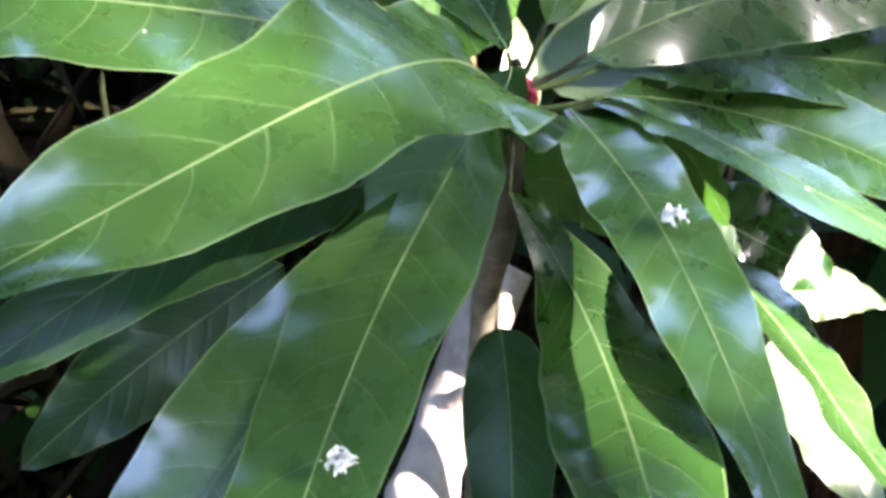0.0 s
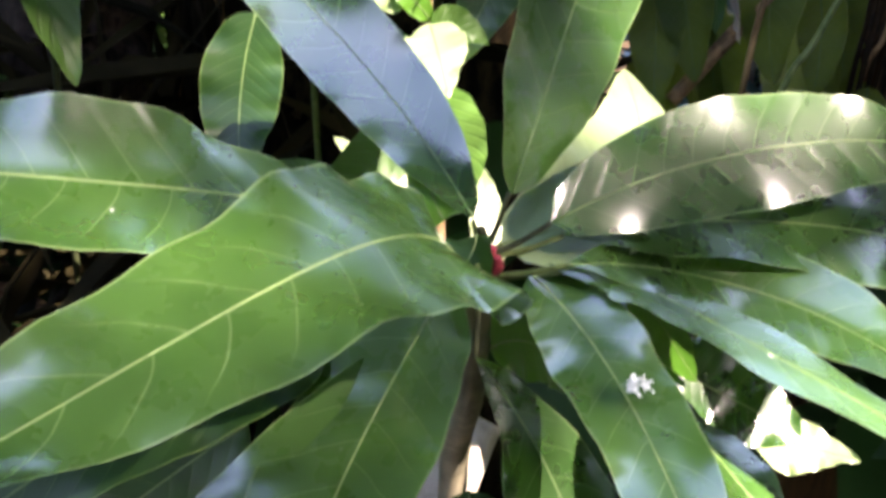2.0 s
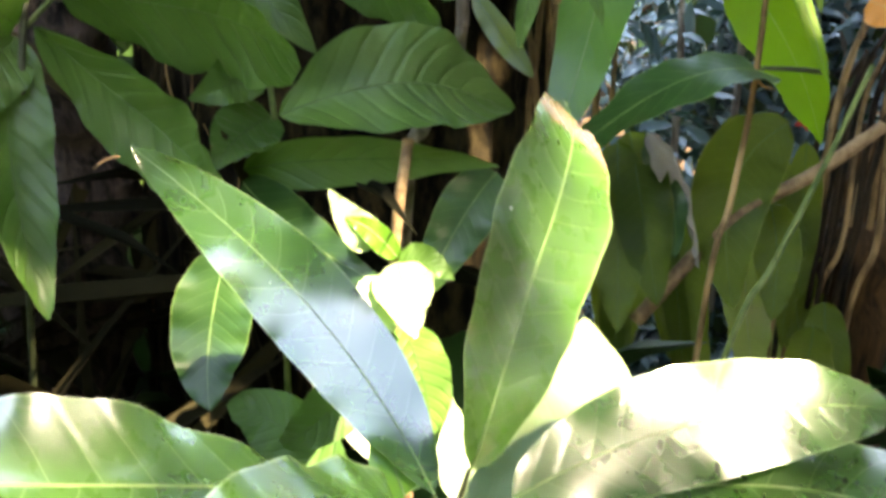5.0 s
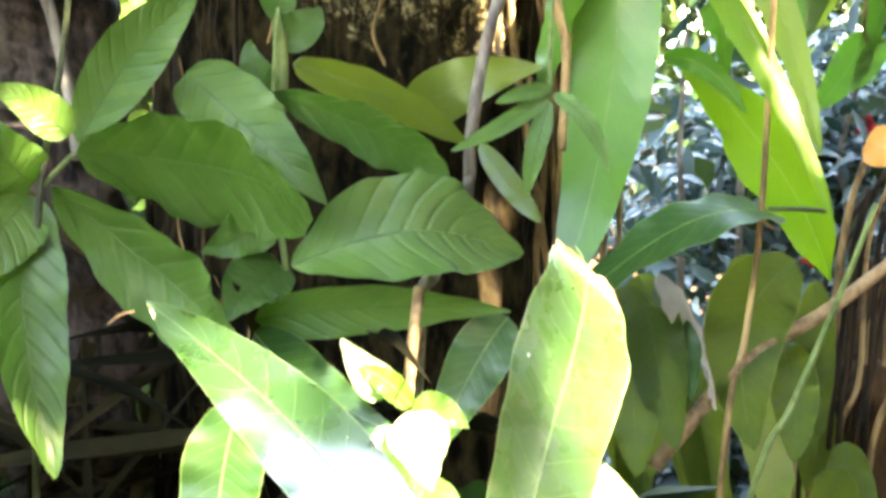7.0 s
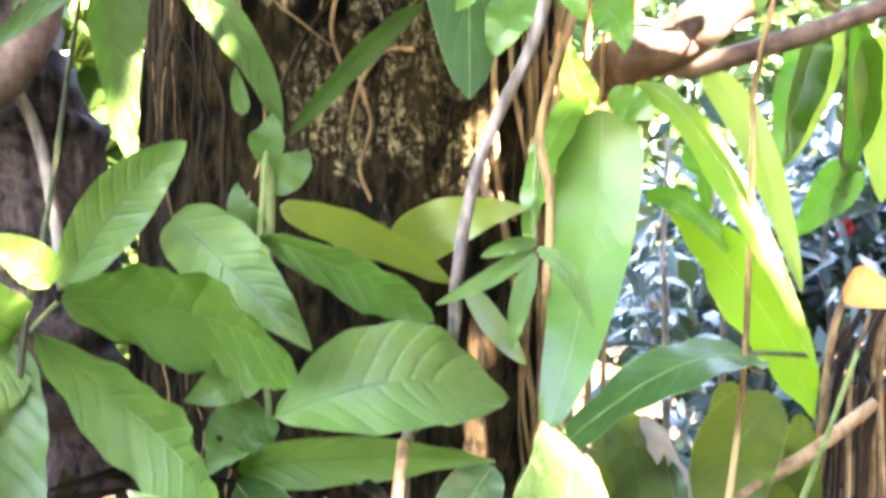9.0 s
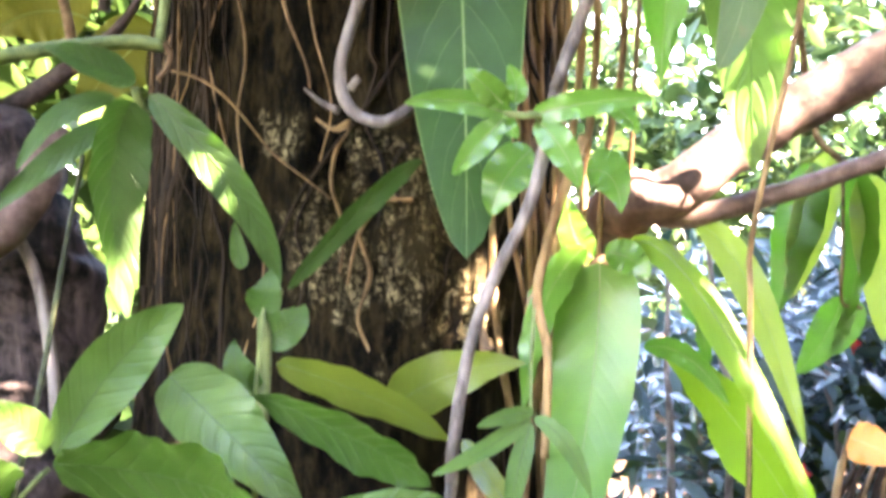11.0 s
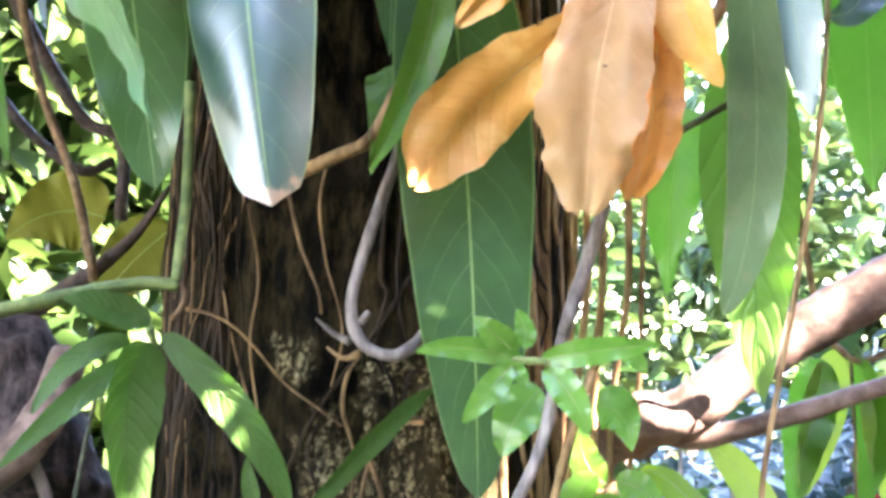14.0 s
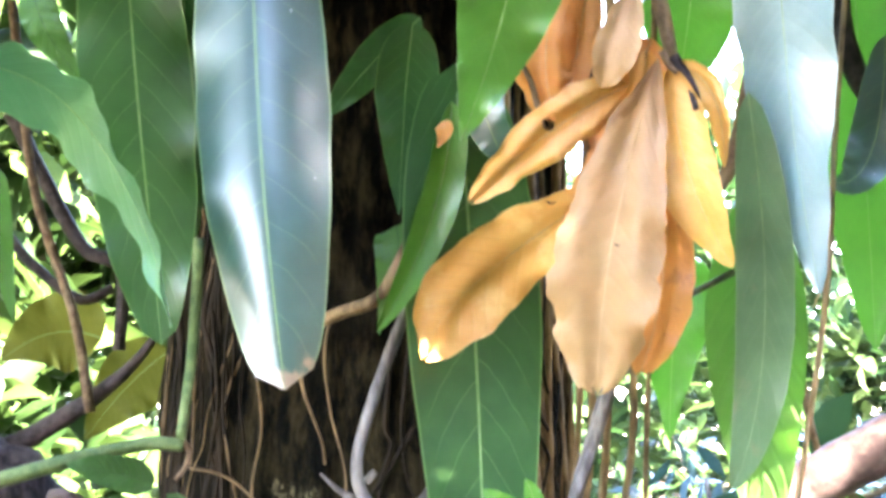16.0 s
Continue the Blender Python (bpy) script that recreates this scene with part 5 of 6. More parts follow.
leaf(ym, (0.484, 0.923, 1.057), (0.482, 0.89, 1), (0.484, 0.841, 0.922), 0.044, (-0.293, -0.815, 0.5), OLIVE)
leaf(ym, (0.441, 0.957, 1.184), (0.426, 0.937, 1.123), (0.427, 0.907, 1.062), 0.046, (0.197, -0.913, 0.356), OLIVE)
leaf(ym, (0.397, 0.903, 1.116), (0.391, 0.876, 1.061), (0.398, 0.834, 0.993), 0.051, (0.201, -0.855, 0.479), YELLOWED)
leaf(ym, (0.293, 1.1, 1.046), (0.302, 1.066, 0.981), (0.307, 1.019, 0.898), 0.046, (-0.434, -0.807, 0.401), OLIVE)
leaf(ym, (0.472, 1.049, 1.171), (0.484, 1.015, 1.095), (0.512, 0.962, 1.003), 0.039, (-0.502, -0.813, 0.296), OLIVE)
leaf(ym, (0.35, 1.05, 1.126), (0.344, 1.028, 1.077), (0.349, 0.977, 0.968), 0.049, (-0.152, -0.897, 0.416), OLIVE)
leaf(ym, (0.46, 0.963, 1.21), (0.456, 0.938, 1.136), (0.452, 0.907, 1.066), 0.036, (-0.145, -0.92, 0.365), OLIVE)
leaf(ym, (0.485, 1.045, 1.104), (0.489, 1.009, 1.026), (0.458, 0.97, 0.93), 0.050, (-0.11, -0.906, 0.408), YELLOWED)
leaf(ym, (0.443, 0.963, 1.171), (0.445, 0.938, 1.115), (0.437, 0.896, 1.016), 0.036, (-0.301, -0.87, 0.39), OLIVE)
leaf(ym, (0.468, 0.977, 1.118), (0.465, 0.943, 1.039), (0.474, 0.904, 0.979), 0.043, (-0.384, -0.823, 0.419), OLIVE)
leaf(ym, (0.519, 1.004, 1.019), (0.501, 0.981, 0.97), (0.479, 0.948, 0.903), 0.059, (-0.641, -0.577, 0.505), OLIVE)
stalk(ym, [(0.294, 0.93, 1.495), (0.258, 0.907, 1.503), (0.241, 0.895, 1.495), (0.238, 0.94, 1.473), (0.231, 0.969, 1.308), (0.235, 1.096, 0.506)], 0.006, 0.008, TWIG, count=40)
stalk(ym, [(0.407, 0.796, 1.298), (0.382, 0.795, 1.3), (0.355, 0.799, 1.3)], 0.0022, 0.0018, DARK_STALK, name='petiole', count=8)

dl = thing("dry_leaf", (0.297, 0.823, 1.175), "curled grey-white dead leaf caught on a twig", "dry leaf")
leaf(dl, (0.276, 0.845, 1.237), (0.308, 0.818, 1.19), (0.319, 0.795, 1.131), 0.027, (-0.568, -0.809, 0.149), DRY_GREY, fold=0.5, wave=0.1, twist=1.4, crease=0.05)

tw = thing("bare_twig", (0.36, 0.826, 1.173), "thin brown twig among the leaves", "twig", "twigs")
stalk(tw, [(0.269, 0.796, 1.081), (0.325, 0.816, 1.142), (0.365, 0.826, 1.176), (0.42, 0.836, 1.205), (0.483, 0.852, 1.246)], 0.007, 0.006, TWIG, count=24)

tw2 = thing("hanging_vine", (0.349, 0.803, 1.294), "thin tan vine hanging straight down", "vine", "hanging vines")
stalk(tw2, [(0.401, 0.685, 2.097), (0.404, 0.743, 1.945), (0.403, 0.776, 1.816), (0.384, 0.794, 1.68), (0.358, 0.814, 1.529), (0.356, 0.814, 1.467), (0.351, 0.803, 1.294), (0.337, 0.785, 1.195), (0.316, 0.761, 1.081), (0.32, 0.842, 0.452)], 0.0022, 0.0028, ROOT, count=80)
stalk(tw2, [(0.351, 0.803, 1.294), (0.356, 0.798, 1.286), (0.365, 0.792, 1.284)], 0.0014, 0.0006, ROOT, name='side_shoot', count=8)
stalk(tw2, [(0.403, 0.776, 1.816), (0.397, 0.778, 1.809), (0.392, 0.78, 1.798)], 0.0012, 0.0005, ROOT, name='side_shoot', count=8)

tw3 = thing("hanging_vine", (0.186, 0.814, 1.461), "thin tan vine hanging straight down", "vine", "hanging vines")
stalk(tw3, [(0.224, 0.848, 1.608), (0.203, 0.834, 1.554), (0.183, 0.826, 1.479), (0.19, 0.81, 1.425), (0.185, 0.788, 1.348)], 0.0045, 0.0035, ROOT, count=30)
stalk(tw3, [(0.183, 0.826, 1.479), (0.176, 0.822, 1.472), (0.172, 0.82, 1.461)], 0.0016, 0.0006, ROOT, name='side_shoot', count=8)

tw4 = thing("grass_stalk", (0.395, 0.769, 1.208), "long green grass stalk", "grass", "grass stalks")
stalk(tw4, [(0.432, 0.774, 1.307), (0.4, 0.761, 1.229), (0.361, 0.741, 1.149), (0.333, 0.729, 1.095), (0.284, 0.77, 0.806)], 0.0022, 0.003, STALK, count=24)

stp = thing("tree_stump", (0.542, 1.021, 1.127), "fibrous brown stump wrapped in dry fibres", "stump")
stalk(stp, [(0.597, 1.113, 1.193), (0.581, 1.084, 1.135), (0.562, 1.046, 1.057), (0.54, 1.01, 0.944), (0.576, 1.022, -0.234)], 0.03, 0.06, STUMP, name='stem', count=40, sides=20, rough=0.3)
stalk(stp, [(0.532, 1.026, 1.289), (0.488, 1.001, 1.223), (0.465, 0.959, 1.111), (0.448, 0.945, 0.999), (0.496, 1.058, 0.431)], 0.0031, 0.003, DARK_ROOT, name='fibre', count=24, sides=6, rough=0.3)
stalk(stp, [(0.517, 1.038, 1.264), (0.495, 1.002, 1.199), (0.47, 0.965, 1.108), (0.445, 0.954, 0.995), (0.493, 1.058, 0.43)], 0.0017, 0.003, ROOT, name='fibre', count=24, sides=6, rough=0.3)
stalk(stp, [(0.545, 1.09, 1.284), (0.52, 1.057, 1.215), (0.502, 1.011, 1.094), (0.469, 1.001, 0.974), (0.499, 1.057, 0.431)], 0.004, 0.003, ROOT, name='fibre', count=24, sides=6, rough=0.3)
stalk(stp, [(0.553, 1.05, 1.287), (0.509, 1.025, 1.218), (0.491, 0.981, 1.103), (0.47, 0.968, 0.989), (0.507, 1.055, 0.433)], 0.0017, 0.003, DARK_ROOT, name='fibre', count=24, sides=6, rough=0.3)
stalk(stp, [(0.533, 1.033, 1.329), (0.504, 1.005, 1.262), (0.476, 0.958, 1.111), (0.458, 0.945, 0.999), (0.515, 1.054, 0.434)], 0.0041, 0.003, ROOT, name='fibre', count=24, sides=6, rough=0.3)
stalk(stp, [(0.537, 1.037, 1.294), (0.511, 1.005, 1.228), (0.487, 0.962, 1.109), (0.476, 0.947, 0.998), (0.517, 1.053, 0.435)], 0.0023, 0.003, DARK_ROOT, name='fibre', count=24, sides=6, rough=0.3)
stalk(stp, [(0.551, 1.02, 1.321), (0.514, 0.995, 1.255), (0.489, 0.949, 1.114), (0.48, 0.934, 1.004), (0.521, 1.052, 0.436)], 0.0029, 0.003, DARK_ROOT, name='fibre', count=24, sides=6, rough=0.3)
stalk(stp, [(0.582, 1.074, 1.298), (0.542, 1.049, 1.228), (0.516, 1.004, 1.096), (0.501, 0.989, 0.979), (0.53, 1.051, 0.437)], 0.0036, 0.003, DARK_ROOT, name='fibre', count=24, sides=6, rough=0.3)
stalk(stp, [(0.551, 1.019, 1.301), (0.521, 0.99, 1.236), (0.502, 0.945, 1.115), (0.478, 0.936, 1.003), (0.536, 1.049, 0.439)], 0.0022, 0.003, ROOT, name='fibre', count=24, sides=6, rough=0.3)
stalk(stp, [(0.583, 1.031, 1.263), (0.54, 1.005, 1.196), (0.51, 0.972, 1.106), (0.498, 0.957, 0.993), (0.54, 1.048, 0.439)], 0.0019, 0.003, DARK_ROOT, name='fibre', count=24, sides=6, rough=0.3)
stalk(stp, [(0.594, 1.063, 1.261), (0.555, 1.035, 1.193), (0.531, 0.998, 1.098), (0.52, 0.982, 0.982), (0.543, 1.047, 0.44)], 0.0033, 0.003, ROOT, name='fibre', count=24, sides=6, rough=0.3)
stalk(stp, [(0.579, 1.041, 1.312), (0.544, 1.014, 1.244), (0.522, 0.968, 1.107), (0.505, 0.955, 0.994), (0.546, 1.047, 0.441)], 0.004, 0.003, DARK_ROOT, name='fibre', count=24, sides=6, rough=0.3)
stalk(stp, [(0.605, 1.069, 1.317), (0.569, 1.044, 1.247), (0.549, 0.995, 1.099), (0.521, 0.985, 0.981), (0.554, 1.045, 0.442)], 0.0039, 0.003, ROOT, name='fibre', count=24, sides=6, rough=0.3)
stalk(stp, [(0.589, 1.046, 1.287), (0.56, 1.015, 1.221), (0.528, 0.977, 1.104), (0.518, 0.962, 0.991), (0.56, 1.043, 0.444)], 0.0032, 0.003, DARK_ROOT, name='fibre', count=24, sides=6, rough=0.3)
stalk(stp, [(0.612, 1.08, 1.319), (0.573, 1.056, 1.249), (0.552, 1.006, 1.095), (0.521, 0.997, 0.975), (0.557, 1.044, 0.443)], 0.0023, 0.003, DARK_ROOT, name='fibre', count=24, sides=6, rough=0.3)
stalk(stp, [(0.584, 1.04, 1.304), (0.559, 1.009, 1.237), (0.544, 0.961, 1.109), (0.52, 0.952, 0.995), (0.564, 1.042, 0.445)], 0.0037, 0.003, ROOT, name='fibre', count=24, sides=6, rough=0.3)

stems = ([(0.63, 2.24, 1.52), (0.616, 2.20, 1.27), (0.62, 2.18, 1.10), (0.66, 2.22, 0.0)], [(0.72, 2.26, 1.56), (0.735, 2.20, 1.30), (0.75, 2.18, 1.10), (0.74, 2.2, 0.0)], [(1.02, 2.2, 1.5), (0.98, 2.22, 1.25), (1.0, 2.2, 1.0), (0.96, 2.25, 0.0)])
for line in stems:
    stm = thing("shrub_stem", line[-1], "thin greyish stem standing in the shrub", "stem", "shrub stems")
    stalk(stm, line, 0.005, 0.010, LIANA, count=24, rough=0.3)

ol = thing("dry_leaf", (0.458, 0.815, 1.347), "orange-brown dead leaf hanging in the shrub", "dry leaf")
leaf(ol, (0.462, 0.869, 1.351), (0.475, 0.852, 1.345), (0.506, 0.835, 1.333), 0.040, (-0.554, -0.815, 0.168), DRY_RED, shape='ovate')

fr = thing("mango_sprig", (0.55, 1.199, 1.652), "pale drooping mango leaves hanging from a branch", "sprig")
leaf(fr, (0.54, 1.154, 1.618), (0.525, 1.168, 1.542), (0.505, 1.179, 1.443), 0.060, (-0.639, -0.769, 0.016), MANGO_PALE)
leaf(fr, (0.556, 1.146, 1.63), (0.539, 1.163, 1.548), (0.517, 1.175, 1.457), 0.050, (-0.358, -0.931, -0.075), YELLOWED)
leaf(fr, (0.573, 1.14, 1.623), (0.59, 1.143, 1.534), (0.573, 1.153, 1.431), 0.056, (-0.896, -0.444, -0.029), MANGO_PALE)
leaf(fr, (0.572, 1.154, 1.463), (0.556, 1.16, 1.417), (0.525, 1.17, 1.37), 0.043, (-0.371, -0.928, 0.029), MANGO_PALE)
leaf(fr, (0.589, 1.146, 1.457), (0.578, 1.151, 1.424), (0.562, 1.156, 1.394), 0.028, (-0.391, -0.92, 0.02), MANGO_PALE)
leaf(fr, (0.591, 1.135, 1.603), (0.608, 1.136, 1.515), (0.612, 1.136, 1.412), 0.057, (-0.415, -0.909, -0.047), YELLOWED)
stalk(fr, [(0.45, 1.302, 2.924), (0.468, 1.133, 2.18), (0.526, 1.143, 1.705), (0.556, 1.146, 1.63), (0.584, 1.136, 1.616), (0.619, 1.117, 1.638)], 0.004, 0.004, TWIG, count=16)
stalk(fr, [(0.568, 1.143, 1.617), (0.572, 1.152, 1.515), (0.572, 1.154, 1.457), (0.592, 1.145, 1.45)], 0.002, 0.002, TWIG, count=16)

hg = thing("hanging_spray", (0.092, 0.695, 2.164), "spray of large glossy leaves hanging from above", "leaf spray")
leaf(hg, (-0.066, 0.708, 2.141), (-0.055, 0.700, 1.949), (-0.027, 0.690, 1.728), 0.105, (-0.012, -0.992, -0.123), HANGING, shape=(0.84, 0.36), fold=-0.42, wave=0.03)
leaf(hg, (-0.267, 0.663, 1.962), (-0.176, 0.700, 1.917), (-0.102, 0.654, 1.769), 0.092, (-0.648, -0.547, -0.530), MINT, shape=(0.57, 0.78), fold=0.14)
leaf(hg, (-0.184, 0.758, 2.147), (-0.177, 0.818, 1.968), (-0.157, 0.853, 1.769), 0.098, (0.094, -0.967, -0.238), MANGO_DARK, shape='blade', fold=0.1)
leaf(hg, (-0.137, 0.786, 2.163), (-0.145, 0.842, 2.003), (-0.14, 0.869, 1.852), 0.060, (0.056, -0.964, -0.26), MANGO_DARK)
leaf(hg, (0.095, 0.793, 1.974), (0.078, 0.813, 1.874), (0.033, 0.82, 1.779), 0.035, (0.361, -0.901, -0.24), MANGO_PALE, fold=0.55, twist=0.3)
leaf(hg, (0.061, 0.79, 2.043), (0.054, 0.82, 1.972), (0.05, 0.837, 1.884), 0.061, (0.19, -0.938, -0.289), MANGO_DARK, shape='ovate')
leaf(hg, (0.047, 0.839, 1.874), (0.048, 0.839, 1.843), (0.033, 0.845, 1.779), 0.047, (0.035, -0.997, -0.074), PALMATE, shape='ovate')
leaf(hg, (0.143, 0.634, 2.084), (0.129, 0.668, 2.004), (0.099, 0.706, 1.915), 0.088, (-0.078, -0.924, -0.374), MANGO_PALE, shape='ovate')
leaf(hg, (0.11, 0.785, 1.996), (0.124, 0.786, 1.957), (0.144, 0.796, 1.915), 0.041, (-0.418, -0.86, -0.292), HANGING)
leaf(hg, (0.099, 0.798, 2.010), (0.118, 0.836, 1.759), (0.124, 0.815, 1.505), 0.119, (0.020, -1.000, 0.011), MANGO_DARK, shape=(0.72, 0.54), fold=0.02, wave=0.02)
leaf(hg, (0.324, 0.715, 1.960), (0.345, 0.764, 1.776), (0.317, 0.775, 1.652), 0.046, (-0.205, -0.961, -0.183), GREY_GREEN, shape=(0.79, 0.54), fold=0.10)
leaf(hg, (0.349, 0.781, 1.897), (0.366, 0.848, 1.743), (0.378, 0.872, 1.579), 0.085, (-0.297, -0.936, -0.188), PALMATE, shape=(0.72, 0.8), fold=0.06, wave=0.03)
leaf(hg, (0.357, 0.708, 2.103), (0.358, 0.724, 1.992), (0.382, 0.740, 1.805), 0.087, (-0.764, -0.631, -0.133), SKY_SHEEN_LEAF, shape=(0.68, 0.66), fold=-0.01, wave=0.04)
leaf(hg, (0.456, 0.807, 2.108), (0.473, 0.844, 1.956), (0.484, 0.871, 1.768), 0.079, (-0.413, -0.889, -0.199), MANGO_PALE)
leaf(hg, (0.324, 0.84, 2.144), (0.322, 0.874, 2.069), (0.313, 0.899, 2.004), 0.097, (-0.254, -0.898, -0.359), MANGO_PALE, shape='ovate')
leaf(hg, (0.344, 0.975, 1.872), (0.33, 0.985, 1.793), (0.324, 0.999, 1.681), 0.078, (-0.386, -0.919, -0.078), MANGO_PALE, shape='ovate')
leaf(hg, (0.015, 0.848, 1.996), (0.005, 0.844, 2.005), (-0.016, 0.851, 1.978), 0.026, (0.083, -0.948, -0.307), MANGO_DARK)
leaf(hg, (0.068, 0.807, 2.055), (0.026, 0.82, 2.018), (-0.015, 0.842, 1.975), 0.036, (-0.008, -0.921, -0.39), MANGO_DARK)
leaf(hg, (-0.229, 0.704, 2.032), (-0.22, 0.708, 2.002), (-0.199, 0.728, 1.969), 0.029, (0.289, -0.931, -0.222), PALMATE)
leaf(hg, (0.466, 0.776, 2.032), (0.458, 0.801, 1.934), (0.425, 0.81, 1.911), 0.043, (-0.38, -0.916, -0.127), HANGING)
leaf(hg, (0.481, 0.972, 1.919), (0.506, 0.964, 1.906), (0.549, 0.945, 1.903), 0.037, (-0.406, -0.898, -0.171), MANGO_PALE)
leaf(hg, (-0.278, 0.781, 1.908), (-0.278, 0.792, 1.853), (-0.267, 0.806, 1.784), 0.020, (0.384, -0.912, -0.145), PALMATE)
stalk(hg, [(0.444, 0.781, 2.17), (0.439, 0.806, 2.076), (0.453, 0.812, 2.015), (0.477, 0.814, 1.974)], 0.012, 0.009, DARK_TWIG, name='twig', count=20)
stalk(hg, [(0.35, 0.78, 1.997), (0.336, 0.808, 1.92), (0.305, 0.825, 1.883), (0.291, 0.833, 1.859)], 0.007, 0.006, TWIG, name='twig', count=20)
stalk(hg, [(0.336, 0.804, 1.831), (0.314, 0.812, 1.819), (0.291, 0.82, 1.808)], 0.003, 0.003, DARK_STALK, name='twig', count=8)
stalk(hg, [(0.315, 0.649, 2.186), (0.265, 0.672, 2.177), (0.137, 0.694, 2.179), (-0.062, 0.67, 2.128), (-0.188, 0.744, 2.169), (-0.275, 0.66, 2.004)], 0.008, 0.006, TWIG, name='twig', count=40)

dry = thing("dry_leaf_cluster", (0.254, 0.704, 1.984), "bunch of withered orange-brown leaves on a dead twig", "dry leaves")
leaf(dry, (0.23, 0.716, 1.964), (0.166, 0.713, 1.924), (0.105, 0.725, 1.87), 0.045, (0.232, -0.891, -0.39), DRY, fold=0.12, wave=0.05, crease=0.075, ragged=0.03, hole=(0.47, 0.66, 0.006))
leaf(dry, (0.239, 0.731, 1.900), (0.124, 0.783, 1.825), (0.069, 0.757, 1.753), 0.077, (0.215, -0.888, -0.406), DRY, shape=(1.19, 0.63), fold=0.09, wave=0.05, crease=0.035, ragged=0.05)
leaf(dry, (0.252, 0.706, 1.982), (0.214, 0.719, 1.836), (0.206, 0.745, 1.725), 0.084, (-0.335, -0.942, -0.033), DRY_TAN, shape=(1.25, 0.62), fold=0.18, wave=0.06, crease=0.055, ragged=0.09)
leaf(dry, (0.264, 0.745, 1.915), (0.262, 0.754, 1.817), (0.241, 0.761, 1.74), 0.053, (-0.468, -0.884, -0.021), DRY_RED, shape='broad', fold=0.2, wave=0.04, crease=0.075, ragged=0.04)
leaf(dry, (0.262, 0.715, 1.977), (0.273, 0.71, 1.895), (0.306, 0.716, 1.821), 0.052, (-0.622, -0.763, -0.177), DRY, fold=0.25, crease=0.04, wave=0.03)
leaf(dry, (0.269, 0.717, 1.98), (0.293, 0.704, 1.953), (0.303, 0.717, 1.899), 0.022, (-0.68, -0.679, -0.275), DRY, fold=0.35, crease=0.075)
leaf(dry, (0.231, 0.687, 2.036), (0.217, 0.682, 1.989), (0.205, 0.697, 1.956), 0.033, (-0.102, -0.991, -0.092), DRY_TAN, shape='broad', fold=0.3, crease=0.05)
leaf(dry, (0.179, 0.728, 2.064), (0.17, 0.748, 1.995), (0.182, 0.757, 1.946), 0.054, (-0.292, -0.927, -0.234), DRY_RED, fold=0.3, crease=0.085, ragged=0.04)
leaf(dry, (0.203, 0.716, 2.059), (0.194, 0.737, 2.001), (0.188, 0.75, 1.951), 0.030, (0.122, -0.943, -0.31), DRY_RED, fold=0.35, crease=0.075)
leaf(dry, (0.243, 0.75, 1.949), (0.209, 0.758, 1.89), (0.191, 0.764, 1.849), 0.037, (-0.094, -0.992, -0.08), DRY_RED, fold=0.25, crease=0.075)
leaf(dry, (0.259, 0.75, 2.016), (0.236, 0.769, 1.964), (0.221, 0.781, 1.914), 0.060, (-0.165, -0.96, -0.225), DRY_RED, fold=0.15, crease=0.05)
leaf(dry, (0.263, 0.759, 1.942), (0.26, 0.77, 1.879), (0.252, 0.776, 1.828), 0.043, (-0.383, -0.918, -0.103), DRY_RED, fold=0.25, crease=0.075)
leaf(dry, (0.244, 0.709, 1.991), (0.237, 0.722, 1.94), (0.228, 0.738, 1.89), 0.028, (0.144, -0.944, -0.298), DRY, fold=0.4, crease=0.075)
stalk(dry, [(0.254, 0.702, 1.988), (0.259, 0.704, 1.978), (0.266, 0.705, 1.971)], 0.003, 0.002, TWIG, name='petiole', count=8)
stalk(dry, [(0.242, 0.67, 2.152), (0.252, 0.706, 2.059), (0.262, 0.715, 2.006), (0.27, 0.724, 1.977)], 0.008, 0.005, TWIG, name='twig', count=20)
stalk(dry, [(0.162, 0.708, 1.927), (0.155, 0.718, 1.965), (0.144, 0.72, 1.993), (0.151, 0.722, 2.012)], 0.0025, 0.002, TWIG, name='petiole', count=12)
stalk(dry, [(0.267, 0.72, 1.99), (0.276, 0.706, 1.962), (0.28, 0.701, 1.94)], 0.005, 0.004, DARK_TWIG, name='twig', count=8)
stalk(dry, [(0.217, 0.718, 1.839), (0.221, 0.718, 1.838), (0.226, 0.718, 1.836)], 0.0007, 0.0005, DARK_TWIG, name='scar', count=6, sides=6)
stalk(dry, [(0.215, 0.728, 1.79), (0.218, 0.728, 1.787)], 0.0008, 0.0006, DARK_TWIG, name='scar', count=6, sides=6)
stalk(dry, [(0.165, 0.716, 1.872), (0.168, 0.716, 1.87), (0.172, 0.715, 1.871)], 0.0008, 0.0006, DARK_TWIG, name='scar', count=6, sides=6)

rf = thing("red_leaf_tip", (0.088, 0.792, 1.944), "small torn orange leaf scrap", "dry leaf")
leaf(rf, (0.086, 0.779, 1.952), (0.088, 0.78, 1.943), (0.082, 0.783, 1.93), 0.017, (-0.009, -0.983, -0.183), DRY_RED, shape='ovate', rib=False)

yt = thing("dry_leaf", (0.408, 0.856, 1.805), "small yellow leaf scrap", "dry leaf")
leaf(yt, (0.397, 0.849, 1.809), (0.405, 0.847, 1.804), (0.414, 0.844, 1.8), 0.012, (-0.358, -0.929, -0.094), DRY, shape='ovate', rib=False)

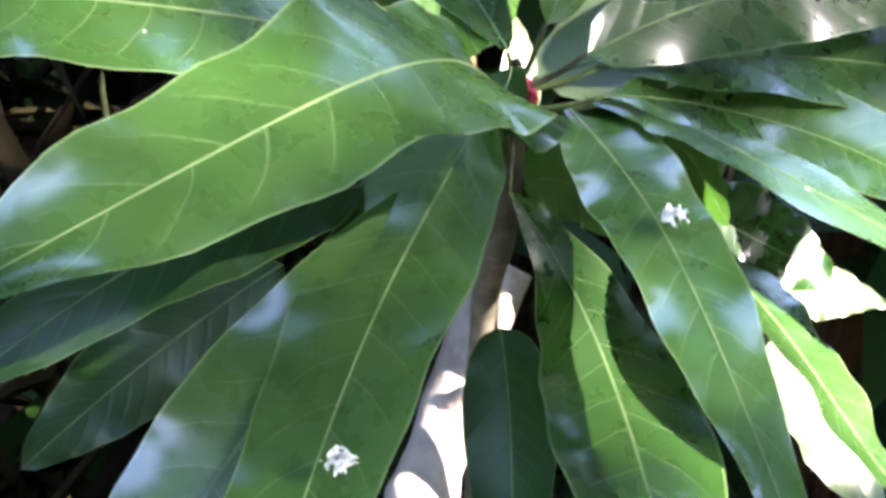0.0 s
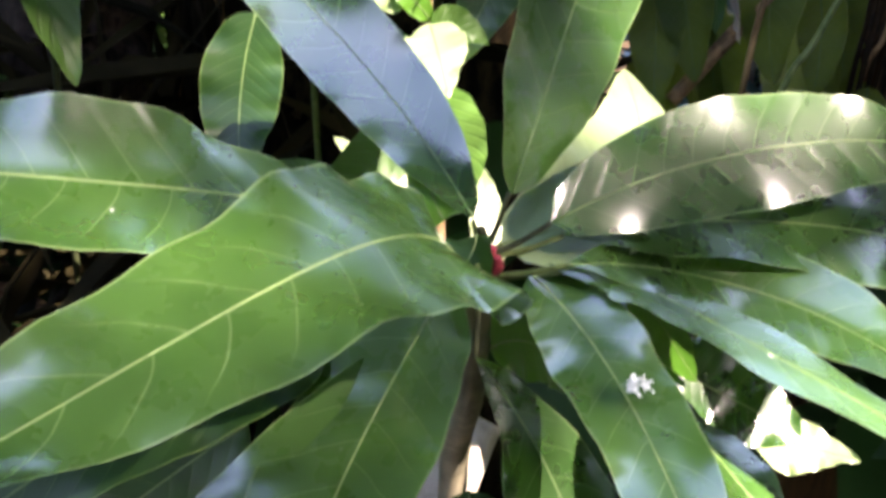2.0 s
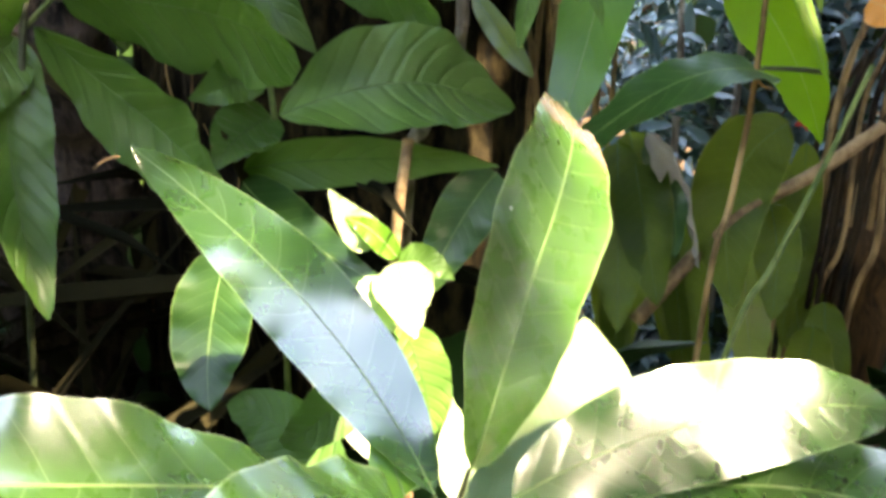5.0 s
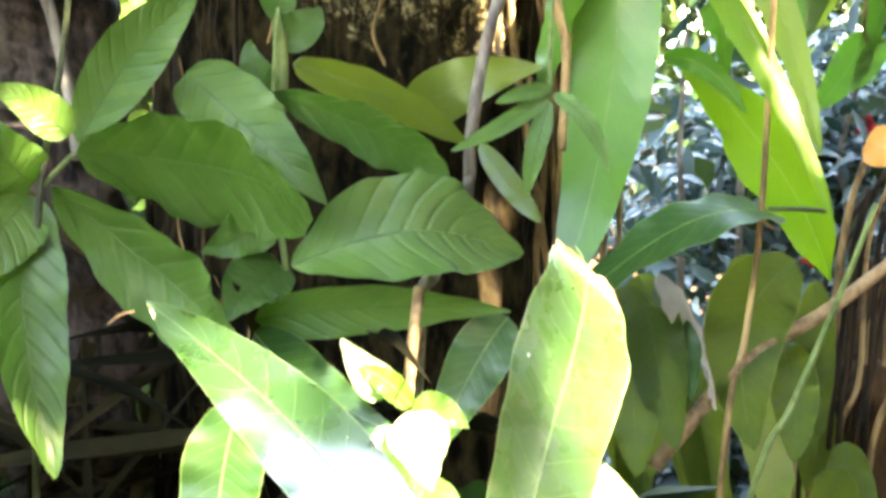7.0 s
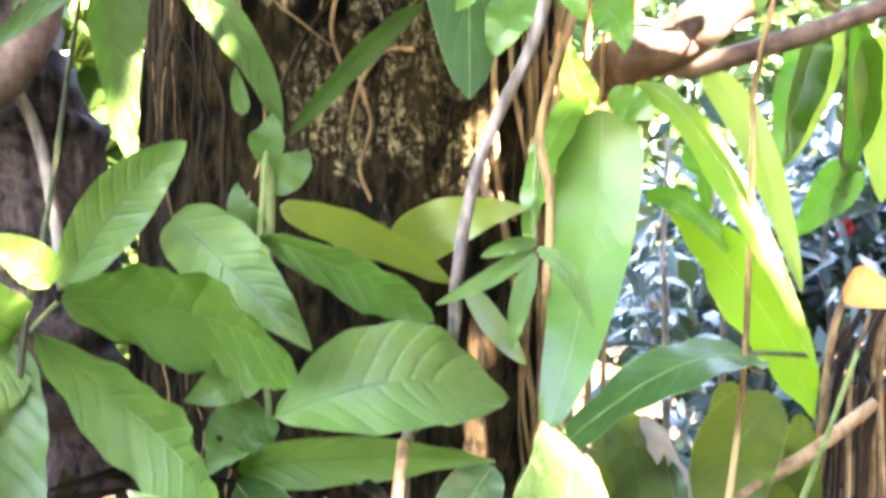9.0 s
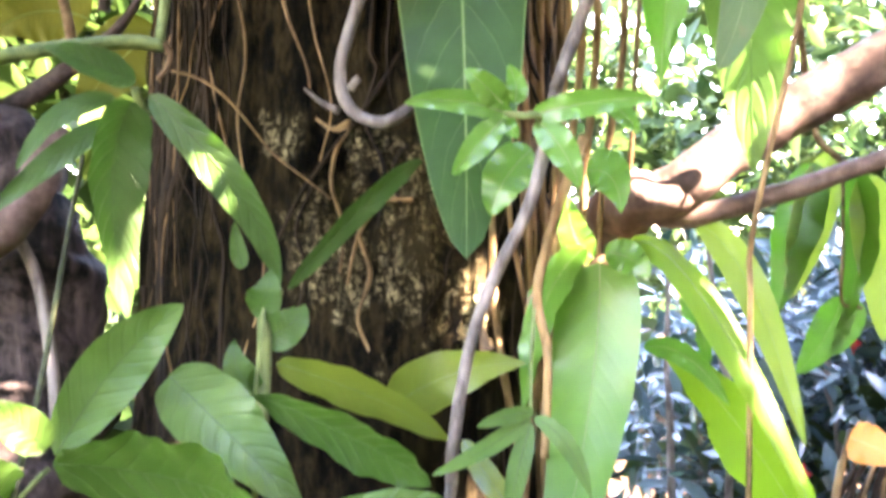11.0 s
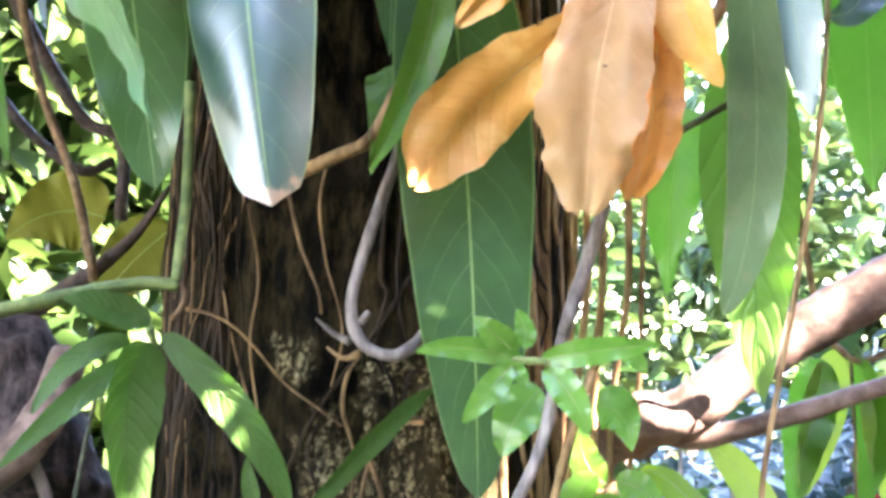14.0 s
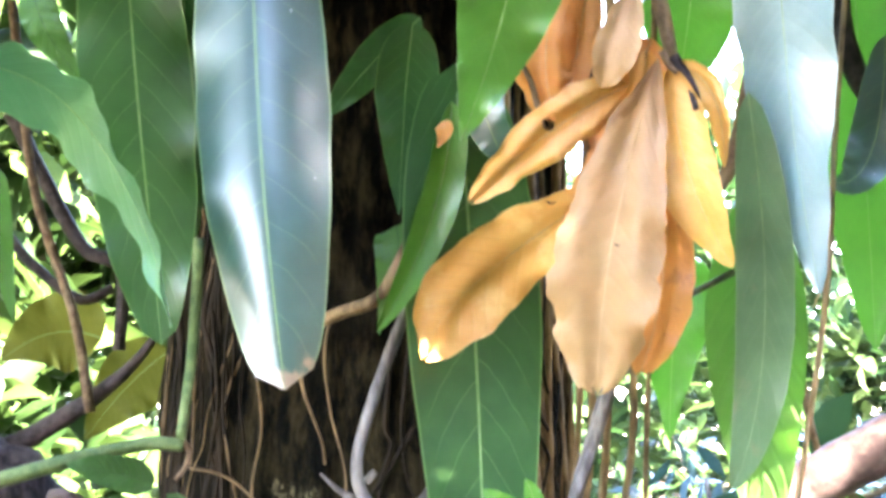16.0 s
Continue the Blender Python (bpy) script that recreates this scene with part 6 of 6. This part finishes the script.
db = thing("bare_branch", (-0.339, 1.084, 1.916), "dark thin branches behind the hanging leaves", "branch", "branches")
stalk(db, [(-0.418, 1.129, 2.06), (-0.362, 1.121, 1.962), (-0.318, 1.117, 1.895), (-0.273, 1.113, 1.869), (-0.274, 1.122, 1.779)], 0.009, 0.007, DARK_TWIG, count=24)
stalk(db, [(-0.413, 1.109, 1.92), (-0.372, 1.111, 1.874), (-0.322, 1.123, 1.837), (-0.287, 1.132, 1.851)], 0.006, 0.006, DARK_TWIG, count=20)
stalk(db, [(-0.216, 1.114, 1.817), (-0.256, 1.128, 1.766), (-0.301, 1.136, 1.728), (-0.371, 1.143, 1.683), (-0.453, 1.162, 1.644)], 0.003, 0.016, DARK_TWIG, count=24)
stalk(db, [(-0.373, 1.002, 2.148), (-0.361, 1.067, 1.957), (-0.321, 1.104, 1.816), (-0.3, 1.115, 1.709)], 0.005, 0.006, TWIG, count=24)

yl = thing("yellow_leaf", (-0.294, 1.222, 1.729), "broad yellowing leaf behind the branches", "leaf")
leaf(yl, (-0.244, 1.233, 1.785), (-0.294, 1.222, 1.736), (-0.335, 1.209, 1.675), 0.096, (0.28, -0.96, -0.015), DULL_YELLOW, shape='ovate')
leaf(yl, (-0.337, 1.258, 1.801), (-0.394, 1.238, 1.806), (-0.448, 1.22, 1.77), 0.115, (0.345, -0.936, -0.067), DULL_YELLOW, shape='ovate')


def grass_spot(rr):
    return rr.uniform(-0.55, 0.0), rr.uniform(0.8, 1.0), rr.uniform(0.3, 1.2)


tagged(part("dry_grass", foliage(300, grass_spot, 0.36, 41, flat=0.5, long=18), STRAW), "dry grass at the foot of the trunk, its deep shade put into the colour", "grass", kind="stuff")
rr = random.Random(77)
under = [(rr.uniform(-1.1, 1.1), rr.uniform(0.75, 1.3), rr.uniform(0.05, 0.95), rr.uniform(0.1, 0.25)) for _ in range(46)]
tagged(part("undergrowth", foliage(900, blob_spot(under), 0.17, 42, flat=0.6), MANGO_UNDER), "leaves round the foot of the trunk, coloured dark for the shade there", "undergrowth", kind="stuff")
flowers = [(1.02, 2.2, 1.32), (0.93, 2.25, 1.02), (1.25, 2.25, 1.45), (0.86, 2.3, 0.75)]
for x, y, z in flowers:
    red = thing("red_flower", (x, y, z), "small red flower in the shrub", "flower", "red flowers")
    for k in range(5):
        a = k * 1.257
        leaf(red, (x, y, z), (x + 0.014 * math.cos(a), y - 0.01, z + 0.014 * math.sin(a)), (x + 0.028 * math.cos(a), y - 0.004, z + 0.028 * math.sin(a)), 0.02, (0, -1, 0.1), PETAL, shape="ovate", rib=False, name="petal")
